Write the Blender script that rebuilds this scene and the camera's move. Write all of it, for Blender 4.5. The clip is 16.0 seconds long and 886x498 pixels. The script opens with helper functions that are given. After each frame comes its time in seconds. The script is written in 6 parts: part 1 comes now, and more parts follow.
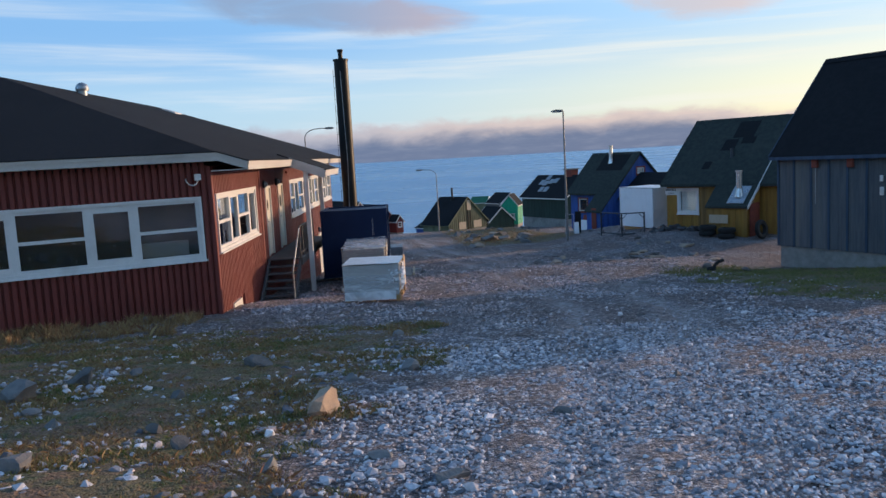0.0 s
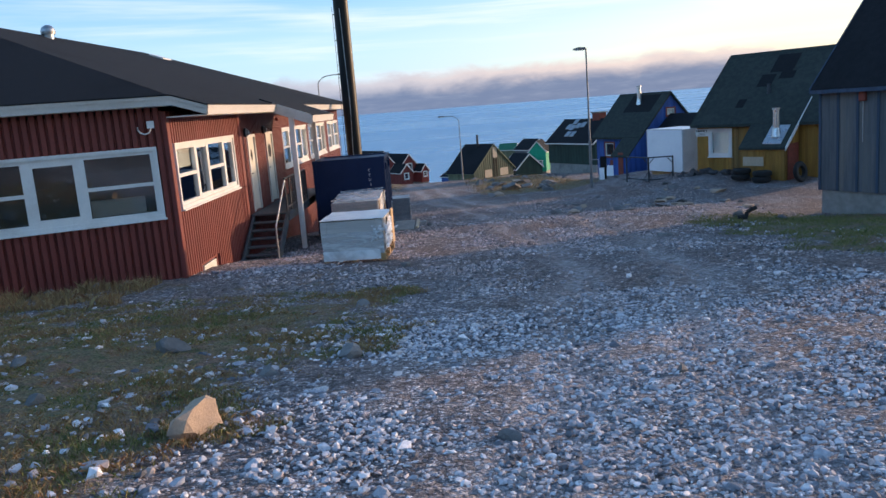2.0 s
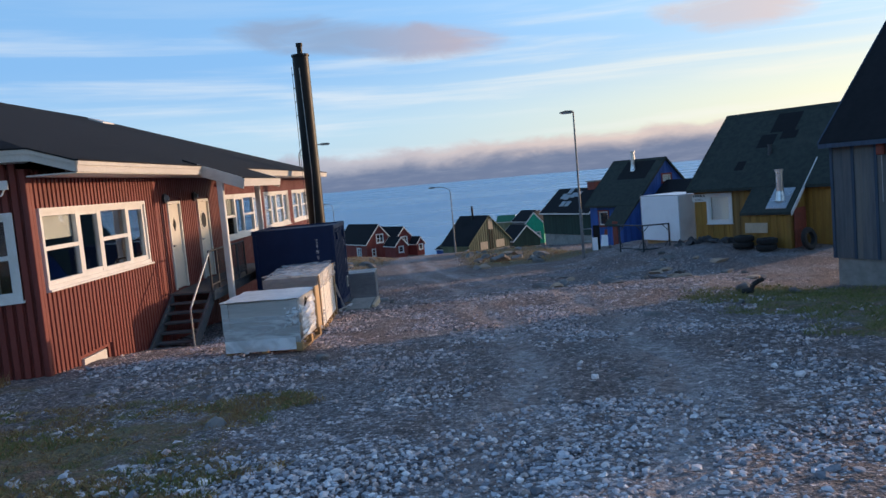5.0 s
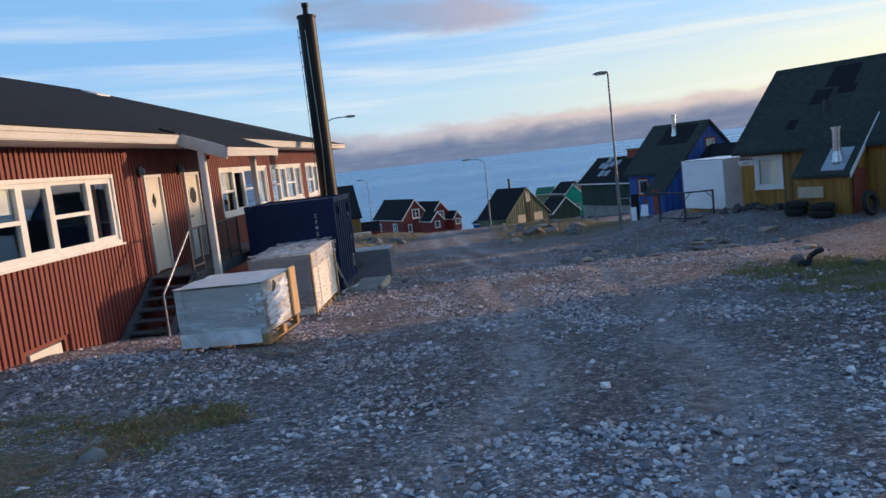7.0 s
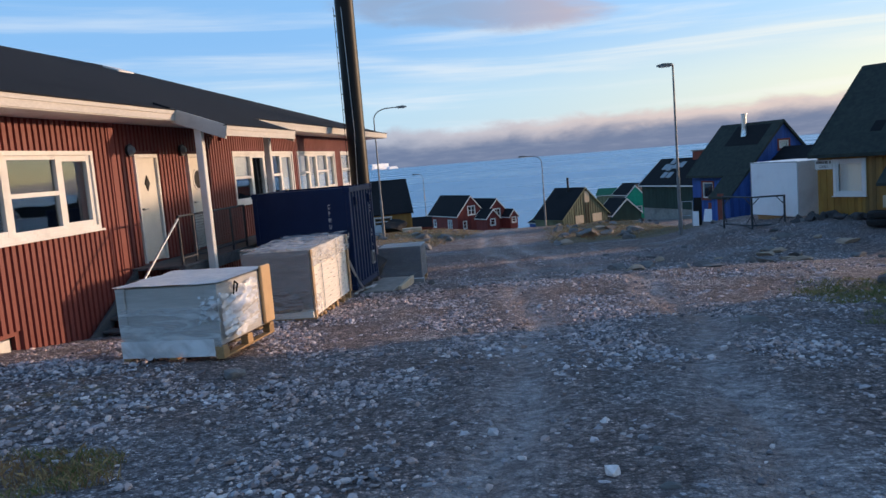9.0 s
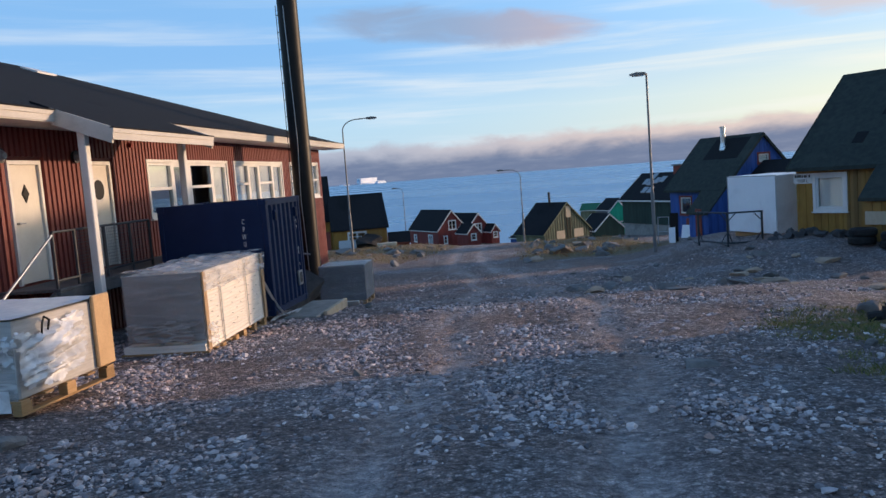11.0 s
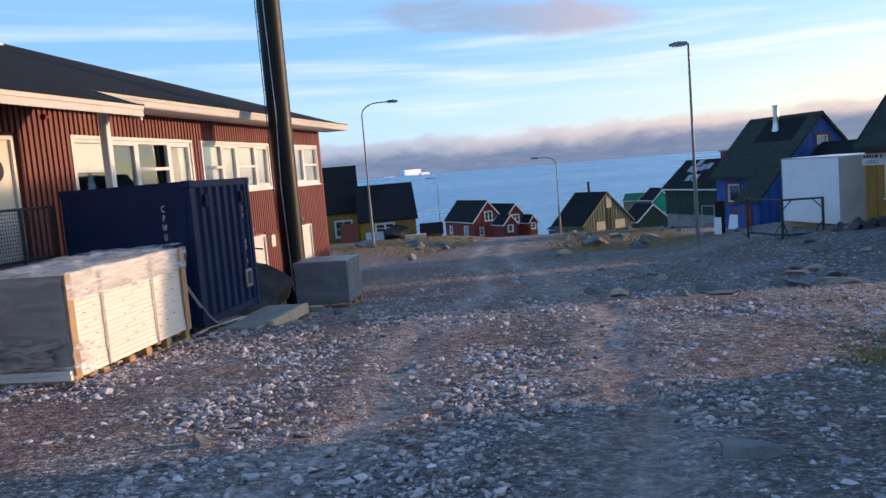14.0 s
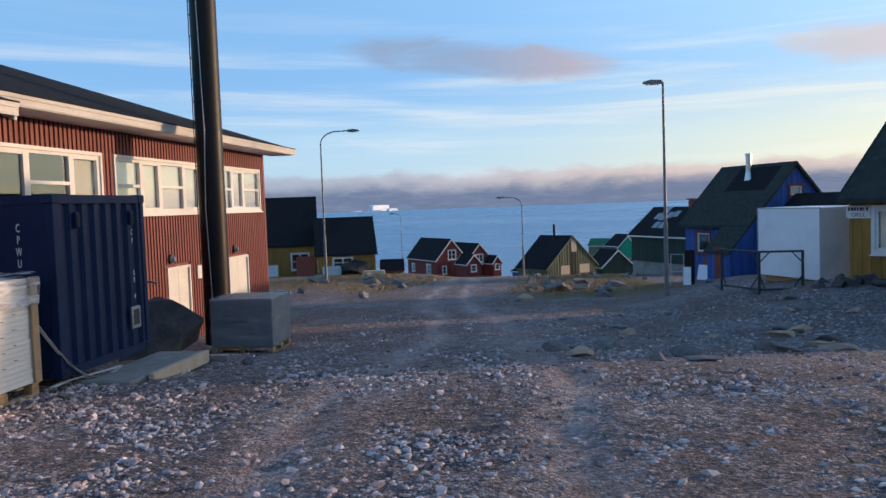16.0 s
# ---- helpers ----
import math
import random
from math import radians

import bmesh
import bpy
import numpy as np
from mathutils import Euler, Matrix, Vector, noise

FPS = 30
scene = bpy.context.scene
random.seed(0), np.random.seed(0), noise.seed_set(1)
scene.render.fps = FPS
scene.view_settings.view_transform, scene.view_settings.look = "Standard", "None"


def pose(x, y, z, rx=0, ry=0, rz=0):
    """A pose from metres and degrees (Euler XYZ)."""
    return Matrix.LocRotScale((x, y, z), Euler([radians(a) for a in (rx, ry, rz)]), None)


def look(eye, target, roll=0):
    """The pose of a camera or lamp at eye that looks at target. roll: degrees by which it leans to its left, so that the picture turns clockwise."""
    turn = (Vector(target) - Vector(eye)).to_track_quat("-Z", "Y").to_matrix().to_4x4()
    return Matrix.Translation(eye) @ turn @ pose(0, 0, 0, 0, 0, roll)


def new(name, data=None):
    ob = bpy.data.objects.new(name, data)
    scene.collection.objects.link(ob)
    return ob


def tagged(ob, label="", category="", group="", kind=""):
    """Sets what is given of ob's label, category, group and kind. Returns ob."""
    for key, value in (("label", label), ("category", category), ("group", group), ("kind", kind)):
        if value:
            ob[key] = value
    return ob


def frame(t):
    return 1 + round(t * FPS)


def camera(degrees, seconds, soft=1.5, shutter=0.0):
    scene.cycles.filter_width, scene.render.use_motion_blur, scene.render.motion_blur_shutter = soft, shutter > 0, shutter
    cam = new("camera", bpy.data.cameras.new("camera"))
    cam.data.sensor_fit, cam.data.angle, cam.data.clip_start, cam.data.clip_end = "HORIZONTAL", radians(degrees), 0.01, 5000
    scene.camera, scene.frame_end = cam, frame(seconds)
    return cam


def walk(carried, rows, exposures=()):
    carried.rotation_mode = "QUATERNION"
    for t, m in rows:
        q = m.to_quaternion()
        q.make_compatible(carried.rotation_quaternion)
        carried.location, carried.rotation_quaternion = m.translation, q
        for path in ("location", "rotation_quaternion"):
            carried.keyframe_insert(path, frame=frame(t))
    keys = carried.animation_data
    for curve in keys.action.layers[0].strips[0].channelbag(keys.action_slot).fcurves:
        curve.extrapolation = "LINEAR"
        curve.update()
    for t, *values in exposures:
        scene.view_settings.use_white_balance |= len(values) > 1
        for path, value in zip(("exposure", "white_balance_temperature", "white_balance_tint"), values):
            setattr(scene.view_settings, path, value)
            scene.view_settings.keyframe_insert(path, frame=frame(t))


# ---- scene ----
cam = camera(58.3, 16.0)
PATH = [
    (0, (0.181, 0.985, 1.938), (0.24, 2.97, 1.703), -3.2),
    (0.5, (0.452, 1.383, 1.904), (0.38, 3.364, 1.636), -4.7),
    (1, (0.706, 1.966, 1.843), (0.606, 3.943, 1.559), -4.5),
    (1.5, (0.908, 2.43, 1.792), (0.857, 4.406, 1.486), -4.1),
    (2, (1.131, 3.12, 1.696), (1.099, 5.088, 1.339), -4.5),
    (2.5, (1.254, 3.682, 1.614), (1.311, 5.664, 1.351), -3.7),
    (3, (1.47, 4.268, 1.536), (1.45, 6.26, 1.352), -4.4),
    (3.5, (1.667, 4.781, 1.436), (1.691, 6.773, 1.253), -5.8),
    (4, (1.938, 5.408, 1.333), (1.974, 7.396, 1.124), -5.8),
    (4.2, (2.012, 5.573, 1.347), (2.039, 7.563, 1.149), -5.3),
    (6.3, (2.792, 7.828, 1.024), (2.68, 9.818, 0.861), -6.6),
    (6.5, (2.851, 8.039, 1.03), (2.729, 10.029, 0.864), -6.6),
    (7, (2.998, 8.531, 0.939), (2.858, 10.513, 0.712), -6.5),
    (7.5, (3.163, 9.207, 0.861), (2.958, 11.182, 0.618), -5.8),
    (8, (3.285, 9.687, 0.776), (3.071, 11.66, 0.529), -6.7),
    (8.5, (3.42, 10.314, 0.712), (3.122, 12.275, 0.461), -6.2),
    (9, (3.559, 10.774, 0.683), (3.27, 12.741, 0.463), -4.7),
    (9.5, (3.808, 11.323, 0.658), (3.526, 13.292, 0.45), -4.2),
    (10, (4.047, 11.851, 0.604), (3.79, 13.821, 0.38), -3.9),
    (10.2, (4.116, 12.061, 0.592), (3.875, 14.035, 0.378), -4.0),
    (12.3, (4.787, 14.358, 0.343), (4.483, 16.327, 0.168), -5.0),
    (12.5, (4.804, 14.65, 0.337), (4.504, 16.618, 0.151), -4.4),
    (13, (4.883, 15.234, 0.343), (4.538, 17.198, 0.186), -3.3),
    (13.5, (4.964, 15.734, 0.223), (4.565, 17.681, -0.006), -4.6),
    (14, (5.075, 16.345, 0.141), (4.707, 18.301, -0.058), -4.7),
    (14.5, (5.085, 16.9, 0.136), (4.802, 18.877, 0.031), -3.5),
    (15, (5.088, 17.529, 0.062), (4.86, 19.509, -0.094), -4.4),
    (15.5, (5.123, 18.122, 0.046), (4.881, 20.101, -0.11), -3.7),
    (16, (5.13, 18.69, -0.015), (4.852, 20.667, -0.125), -2.0),
]
EXPOSURES = ((0.0, -0.16), (0.5, 0.15), (1.0, 0.2), (1.5, 0.26), (2.0, 0.18), (2.5, -0.1), (3.0, -0.28), (3.5, -0.40), (4.0, -0.2), (6.5, -0.12), (9.5, -0.10), (10.0, -0.08), (12.5, -0.20), (13.0, -0.05), (13.5, -0.05), (14.0, 0.12), (14.5, -0.26), (15.0, -0.07), (16.0, -0.14))
walk(cam, [(t, look(eye, target, roll)) for t, eye, target, roll in PATH], EXPOSURES)

# ---- light ----
SUN_EL = 5.6
SUN_DIR = Vector((0.869, 0.495, math.tan(radians(SUN_EL)))).normalized()
sun = new("sun", bpy.data.lights.new("sun", "SUN"))
sun.data.energy, sun.data.angle, sun.data.color = 4.0, radians(0.9), (1.0, 0.66, 0.42)
sun.matrix_world = look(SUN_DIR * 100, (0, 0, 0))


class Nodes:
    """Short hands for one node tree."""
    def __init__(self, tree):
        self.t = tree
        tree.nodes.clear()

    def add(self, kind, ins=()):
        n = self.t.nodes.new(kind)
        for i, v in (ins.items() if isinstance(ins, dict) else enumerate(ins)):
            self.put(n.inputs[i], v)
        return n

    def put(self, sock, v):
        if isinstance(v, bpy.types.Node):
            v = v.outputs[0]
        if isinstance(v, bpy.types.NodeSocket):
            self.t.links.new(v, sock)
        elif v is not None:
            sock.default_value = v

    def math(self, op, *ins, clamp=False):
        n = self.add("ShaderNodeMath", ins)
        n.operation, n.use_clamp = op, clamp
        return n

    def mix(self, fac, a, b, blend="MIX"):
        n = self.add("ShaderNodeMix")
        n.data_type, n.blend_type = "RGBA", blend
        self.put(n.inputs[0], fac), self.put(n.inputs[6], a), self.put(n.inputs[7], b)
        return n.outputs[2]

    def ramp(self, fac, stops, smooth=False):
        n = self.add("ShaderNodeValToRGB", [fac])
        r = n.color_ramp
        r.interpolation = "EASE" if smooth else "LINEAR"
        while len(r.elements) < len(stops):
            r.elements.new(0.5)
        for e, (p, c) in zip(r.elements, stops):
            e.position, e.color = p, (c if len(c) == 4 else (*c, 1)) if not isinstance(c, (int, float)) else (c, c, c, 1)
        return n.outputs[0]

    def span(self, v, a, b, c=0.0, d=1.0):
        n = self.add("ShaderNodeMapRange", [v, a, b, c, d])
        n.interpolation_type = "SMOOTHSTEP"
        return n.outputs[0]

    def noise(self, vec, scale, detail=4, rough=0.55, dist=0.0):
        n = self.add("ShaderNodeTexNoise", {"Vector": vec, "Scale": scale, "Detail": detail, "Roughness": rough, "Distortion": dist})
        return n.outputs[0]

    def vec(self, x, y, z):
        return self.add("ShaderNodeCombineXYZ", [x, y, z]).outputs[0]


def make_world():
    w = bpy.data.worlds.new("sky")
    scene.world = w
    w.use_nodes = True
    n = Nodes(w.node_tree)
    d = n.add("ShaderNodeTexCoord").outputs["Generated"]
    s = n.add("ShaderNodeSeparateXYZ", [d])
    x, y, z = s.outputs
    el = n.math("MULTIPLY", n.math("ARCSINE", z), 57.29578)
    az = n.math("MULTIPLY", n.math("ARCTAN2", x, y), 57.29578)
    sky = n.add("ShaderNodeTexSky")
    sky.sky_type = "NISHITA"
    sky.sun_disc, sky.sun_elevation, sky.sun_rotation = False, radians(SUN_EL), math.atan2(SUN_DIR.x, SUN_DIR.y)
    sky.altitude, sky.air_density, sky.dust_density, sky.ozone_density = 30, 1.0, 0.6, 2.0
    base = n.mix(1.0, sky, (SKY_GAIN * 0.90, SKY_GAIN, SKY_GAIN * 1.16, 1), "MULTIPLY")
    # thin bright haze low over the sea, yellower towards the sun
    warm = n.span(az, -15, 35)
    low = n.mix(warm, (0.36, 0.55, 0.78, 1), (0.68, 0.63, 0.50, 1))
    mid = n.mix(warm, (0.17, 0.38, 0.74, 1), (0.34, 0.51, 0.74, 1))
    haze = n.mix(n.span(el, 3.5, 9.5), low, mid)
    base = n.mix(n.math("MULTIPLY", n.span(el, 26, 6), 0.8), base, haze)
    # streaks of high cloud
    sv = n.vec(n.math("MULTIPLY", az, 0.045), n.math("MULTIPLY", n.math("ADD", el, n.math("MULTIPLY", az, 0.02)), 0.75), 3.1)
    st = n.noise(sv, 1.0, 5, 0.55, 0.25)
    stm = n.math("MULTIPLY", n.span(st, 0.44, 0.78), n.span(el, 15, 7))
    base = n.mix(n.math("MULTIPLY", stm, 0.85), base, n.mix(warm, (0.62, 0.70, 0.78, 1), (0.85, 0.82, 0.70, 1)))
    # two larger grey pink clouds
    nv = n.vec(n.math("MULTIPLY", az, 0.16), n.math("MULTIPLY", el, 0.5), 0.7)
    fl = n.noise(nv, 1.0, 6, 0.6, 0.6)
    for a0, e0, wa, we, c0, c1 in ((-5.0, 9.6, 10.5, 1.5, (0.25, 0.34, 0.50, 1), (0.46, 0.38, 0.42, 1)), (20.0, 11.3, 5.0, 1.4, (0.55, 0.52, 0.56, 1), (0.75, 0.55, 0.48, 1))):
        da = n.math("POWER", n.math("DIVIDE", n.math("SUBTRACT", az, a0), wa), 2)
        de = n.math("POWER", n.math("DIVIDE", n.math("SUBTRACT", n.math("ADD", el, n.math("MULTIPLY", az, 0.10)), e0), we), 2)
        rr = n.math("SUBTRACT", n.math("ADD", 1.15, n.math("MULTIPLY", n.math("SUBTRACT", fl, 0.5), 2.0)), n.math("ADD", da, de))
        m = n.math("MULTIPLY", n.span(rr, 0.0, 1.0), 0.85)
        base = n.mix(m, base, n.mix(n.span(n.math("SUBTRACT", az, a0), -3, 10), c0, c1))
    # fog bank on the horizon, its upper rim lit
    bump = n.noise(n.vec(n.math("MULTIPLY", az, 0.22), n.math("MULTIPLY", el, 0.45), 5.0), 1.0, 6, 0.6, 0.3)
    top = n.math("SUBTRACT", n.math("ADD", 2.15, n.math("MULTIPLY", n.math("SUBTRACT", bump, 0.5), 1.9)), n.math("MULTIPLY", n.span(az, 16, 40), 1.6))
    over = n.math("SUBTRACT", el, top)
    rimc = n.mix(n.span(az, -20, 14), (0.36, 0.40, 0.50, 1), (0.62, 0.51, 0.48, 1))
    fogc = n.mix(n.span(over, -1.45, -0.15), (0.125, 0.165, 0.275, 1), rimc)
    fine = n.noise(n.vec(n.math("MULTIPLY", az, 0.5), n.math("MULTIPLY", el, 3.0), 1.0), 1.0, 5, 0.6)
    fogc = n.mix(n.math("MULTIPLY", n.span(fine, 0.40, 0.80), 0.25), fogc, (0.34, 0.37, 0.47, 1))
    base = n.mix(n.math("MULTIPLY", n.span(over, 0.45, -0.25), 0.96), base, fogc)
    # bright sky round the low sun
    dt = n.add("ShaderNodeVectorMath", [d, tuple(SUN_DIR)])
    dt.operation = "DOT_PRODUCT"
    glow = n.math("MULTIPLY", n.span(dt.outputs["Value"], 0.90, 1.0), n.span(el, 0.0, 3.0))
    base = n.mix(glow, base, (3.2, 2.5, 1.6, 1))
    bg = n.add("ShaderNodeBackground", [base, SKY_STRENGTH])
    n.add("ShaderNodeOutputWorld", [bg])


SKY_GAIN, SKY_STRENGTH = 0.32, 1.32
make_world()


# ---- materials ----
def material(name, c1, c2=None, scale=3.0, rough=0.7, bump=0.3, bscale=40.0, metal=0.0, c3=None, s3=0.6, stretch=(1, 1, 1), spread=0.0, island=0.0, spec=0.4):
    """c1 and c2 mixed by fine grain, c3 by large stains; spread and island vary it from piece to piece."""
    m = bpy.data.materials.new(name)
    m.use_nodes = True
    n = Nodes(m.node_tree)
    co = n.add("ShaderNodeMapping", {0: n.add("ShaderNodeTexCoord").outputs["Object"], 3: stretch}).outputs[0]
    c2 = c2 or tuple(v * 0.75 for v in c1)
    g = n.noise(co, scale, 6, 0.65)
    col = n.mix(n.span(g, 0.3, 0.7), (*c1, 1), (*c2, 1))
    if c3:
        col = n.mix(n.math("MULTIPLY", n.span(n.noise(co, s3, 5, 0.6, 0.5), 0.48, 0.72), 0.8), col, (*c3, 1))
    fine = n.noise(co, bscale, 4, 0.6)
    col = n.mix(0.25, col, n.mix(n.span(fine, 0.25, 0.75), (0.55, 0.55, 0.55, 1), (1.25, 1.25, 1.25, 1)), "MULTIPLY")
    if spread:
        r = n.add("ShaderNodeObjectInfo").outputs["Random"]
        col = n.mix(1.0, col, n.vec(*[n.span(r, 0, 1, 1 - spread, 1 + spread)] * 3), "MULTIPLY")
    if island:
        r = n.add("ShaderNodeNewGeometry").outputs["Random Per Island"]
        k = n.add("ShaderNodeMapRange", [r, 0, 1, 1 - island, 1 + island]).outputs[0]
        col = n.mix(1.0, col, n.vec(k, k, k), "MULTIPLY")
    bs = n.add("ShaderNodeBsdfPrincipled")
    n.put(bs.inputs["Base Color"], col)
    n.put(bs.inputs["Roughness"], n.math("ADD", n.math("MULTIPLY", n.math("SUBTRACT", g, 0.5), 0.3), rough, clamp=True))
    bs.inputs["Metallic"].default_value = metal
    bs.inputs["Specular IOR Level"].default_value = spec
    if bump:
        b = n.add("ShaderNodeBump", {"Strength": bump, "Distance": 0.01, "Height": fine})
        n.put(bs.inputs["Normal"], b)
    n.add("ShaderNodeOutputMaterial", [bs])
    return m


def glass_material(name, least, most):
    m = bpy.data.materials.new(name)
    m.use_nodes = True
    n = Nodes(m.node_tree)
    co = n.add("ShaderNodeTexCoord").outputs["Object"]
    wav = n.add("ShaderNodeBump", {"Strength": 0.05, "Distance": 0.02, "Height": n.noise(co, 1.3, 2)})
    gl = n.add("ShaderNodeBsdfGlossy", {"Color": (0.9, 0.95, 1, 1), "Roughness": 0.02, "Normal": wav})
    tr = n.add("ShaderNodeBsdfTransparent", {"Color": (0.88, 0.91, 0.90, 1)})
    lw = n.add("ShaderNodeLayerWeight", {"Blend": 0.5, "Normal": wav})
    fr = n.math("ADD", least, n.math("MULTIPLY", n.math("POWER", lw.outputs["Facing"], 3.5), most))
    n.add("ShaderNodeOutputMaterial", [n.add("ShaderNodeMixShader", [fr, tr, gl])])
    return m


def plastic_film(name, low, high, tall):
    m = bpy.data.materials.new(name)
    m.use_nodes = True
    n = Nodes(m.node_tree)
    co = n.add("ShaderNodeTexCoord").outputs["Object"]
    cr = n.noise(n.add("ShaderNodeMapping", {0: co, 3: (1, 1, 3.0)}).outputs[0], 5, 5, 0.6, 1.5)
    bm_ = n.add("ShaderNodeBump", {"Strength": 0.5, "Distance": 0.015, "Height": cr})
    bs = n.add("ShaderNodeBsdfPrincipled", {"Base Color": (0.86, 0.86, 0.87, 1), "Roughness": 0.26, "Normal": bm_})
    tr = n.add("ShaderNodeBsdfTransparent", {"Color": (0.9, 0.9, 0.9, 1)})
    f = n.span(n.noise(n.add("ShaderNodeMapping", {0: co, 3: (0.6, 0.6, tall)}).outputs[0], 2.6, 6, 0.62, 0.9), 0.36, 0.68, low, high)
    n.add("ShaderNodeOutputMaterial", [n.add("ShaderNodeMixShader", [f, tr, bs])])
    return m


RED = material("red_siding", (0.205, 0.040, 0.031), (0.158, 0.032, 0.026), 2.2, 0.55, 0.15, 60, c3=(0.222, 0.058, 0.046), s3=0.5, stretch=(1, 1, 0.25))
RED_WOOD = material("red_boards", (0.22, 0.035, 0.03), (0.15, 0.028, 0.025), 3, 0.7, 0.3, 30, stretch=(1, 1, 0.2), island=0.15)
WHITE = material("white_paint", (0.76, 0.74, 0.71), (0.68, 0.66, 0.63), 2.5, 0.5, 0.12, 50, c3=(0.58, 0.555, 0.52), s3=1.2)
EAVES_PAINT = material("weathered_eaves_paint", (0.60, 0.555, 0.50), (0.52, 0.48, 0.43), 3, 0.6, 0.2, 50, c3=(0.44, 0.40, 0.355), s3=1.0, stretch=(1, 0.2, 1))
CREAM = material("cream_door", (0.74, 0.70, 0.62), (0.66, 0.62, 0.55), 2.0, 0.5, 0.1, 50)
FELT = material("roofing_felt", (0.014, 0.015, 0.018), (0.022, 0.023, 0.026), 6, 0.92, 0.6, 120, c3=(0.010, 0.011, 0.013), s3=0.35, spec=0.15)
FELT_GREEN = material("weathered_green_felt", (0.050, 0.060, 0.052), (0.034, 0.042, 0.040), 5, 0.92, 0.6, 90, c3=(0.062, 0.068, 0.060), s3=0.5, spec=0.15)
FELT_PATCH = material("new_felt_patch", (0.014, 0.015, 0.017), (0.020, 0.021, 0.023), 5, 0.9, 0.5, 90, spec=0.15)
NAVY = material("navy_container_paint", (0.006, 0.021, 0.072), (0.005, 0.017, 0.060), 1.5, 0.50, 0.1, 60, c3=(0.012, 0.029, 0.082), s3=1.0, spec=0.2)
BLACK = material("black_enamel", (0.007, 0.007, 0.008), (0.011, 0.011, 0.012), 3, 0.46, 0.05, 30, spec=0.2)
RUBBER = material("black_rubber", (0.014, 0.014, 0.015), (0.024, 0.024, 0.024), 8, 0.8, 0.4, 60)
STEEL = material("galvanised_steel", (0.42, 0.44, 0.46), (0.34, 0.36, 0.38), 8, 0.42, 0.08, 60, metal=0.85)
DARK_STEEL = material("dark_painted_steel", (0.045, 0.052, 0.062), (0.030, 0.034, 0.040), 5, 0.5, 0.15, 50)
POLE_STEEL = material("dull_pole_steel", (0.23, 0.235, 0.24), (0.17, 0.175, 0.18), 6, 0.55, 0.1, 50, metal=0.4)
BRIGHT_STEEL = material("bright_flue_steel", (0.62, 0.63, 0.64), (0.52, 0.53, 0.54), 6, 0.3, 0.05, 40, metal=0.9)
GREY_DECK = material("grey_deck", (0.10, 0.105, 0.11), (0.07, 0.074, 0.08), 6, 0.75, 0.3, 50)
CONCRETE = material("concrete", (0.30, 0.29, 0.27), (0.22, 0.215, 0.20), 5, 0.9, 0.5, 70, c3=(0.16, 0.155, 0.15), s3=0.9)
PINE = material("pallet_pine", (0.46, 0.28, 0.13), (0.36, 0.21, 0.09), 8, 0.75, 0.3, 60, stretch=(1, 0.3, 4), spread=0.2)
CARD = material("cardboard", (0.46, 0.30, 0.17), (0.40, 0.26, 0.15), 4, 0.8, 0.15, 60)
BOARD_STACK = material("pale_board_edges", (0.86, 0.80, 0.72), (0.78, 0.72, 0.65), 5, 0.8, 0.2, 60, island=0.10, stretch=(1, 0.4, 5))
GREY_WRAP = material("grey_wrapped_cartons", (0.50, 0.475, 0.45), (0.41, 0.39, 0.37), 2, 0.40, 0.25, 10, c3=(0.58, 0.56, 0.54), s3=1.0, stretch=(0.5, 0.5, 6))
WHITE_SHEET = material("white_plastic_sheet", (0.80, 0.78, 0.75), (0.70, 0.69, 0.68), 5, 0.35, 0.35, 14, c3=(0.86, 0.84, 0.81), s3=2.0)
# cardboard with the sun's brightness put into its colour
CARD_SUN = material("sunlit_cardboard", (0.62, 0.40, 0.21), (0.55, 0.35, 0.18), 4, 0.75, 0.12, 60)
BOX_WRAP = material("dull_grey_wrap", (0.19, 0.20, 0.22), (0.155, 0.165, 0.18), 4, 0.40, 0.25, 10, c3=(0.24, 0.25, 0.27), s3=1.6)
CARD_GREY = material("dusty_cardboard", (0.34, 0.29, 0.26), (0.28, 0.245, 0.225), 3, 0.5, 0.2, 20, c3=(0.40, 0.36, 0.34), s3=1.5, stretch=(0.6, 0.6, 4))
BUNCHED_FILM = plastic_film("bunched_film", 0.50, 0.97, 1.3)
FILM, TIGHT_FILM = plastic_film("stretch_film", 0.15, 0.62, 4.0), plastic_film("tight_film", 0.05, 0.24, 3.0)
GLASS, DOUBLE_GLASS = glass_material("window_glass", 0.04, 0.75), glass_material("coated_double_glazing", 0.09, 0.9)
OCHRE = material("ochre_boards", (0.36, 0.19, 0.035), (0.27, 0.135, 0.028), 4, 0.75, 0.3, 40, stretch=(1, 1, 0.15), island=0.18, c3=(0.22, 0.13, 0.05), s3=0.8)
BLUE = material("blue_boards", (0.035, 0.10, 0.34), (0.026, 0.075, 0.26), 4, 0.7, 0.3, 40, stretch=(1, 1, 0.15), island=0.18)
DARK_GREEN = material("dark_green_boards", (0.022, 0.050, 0.038), (0.016, 0.036, 0.029), 4, 0.75, 0.3, 40, stretch=(1, 1, 0.15), island=0.12)
BRIGHT_GREEN = material("bright_green_boards", (0.02, 0.42, 0.24), (0.02, 0.34, 0.19), 4, 0.65, 0.2, 40, island=0.08)
GREY_GREEN = material("weathered_green_boards", (0.17, 0.19, 0.115), (0.125, 0.14, 0.085), 4, 0.8, 0.4, 40, stretch=(1, 1, 0.15), island=0.22)
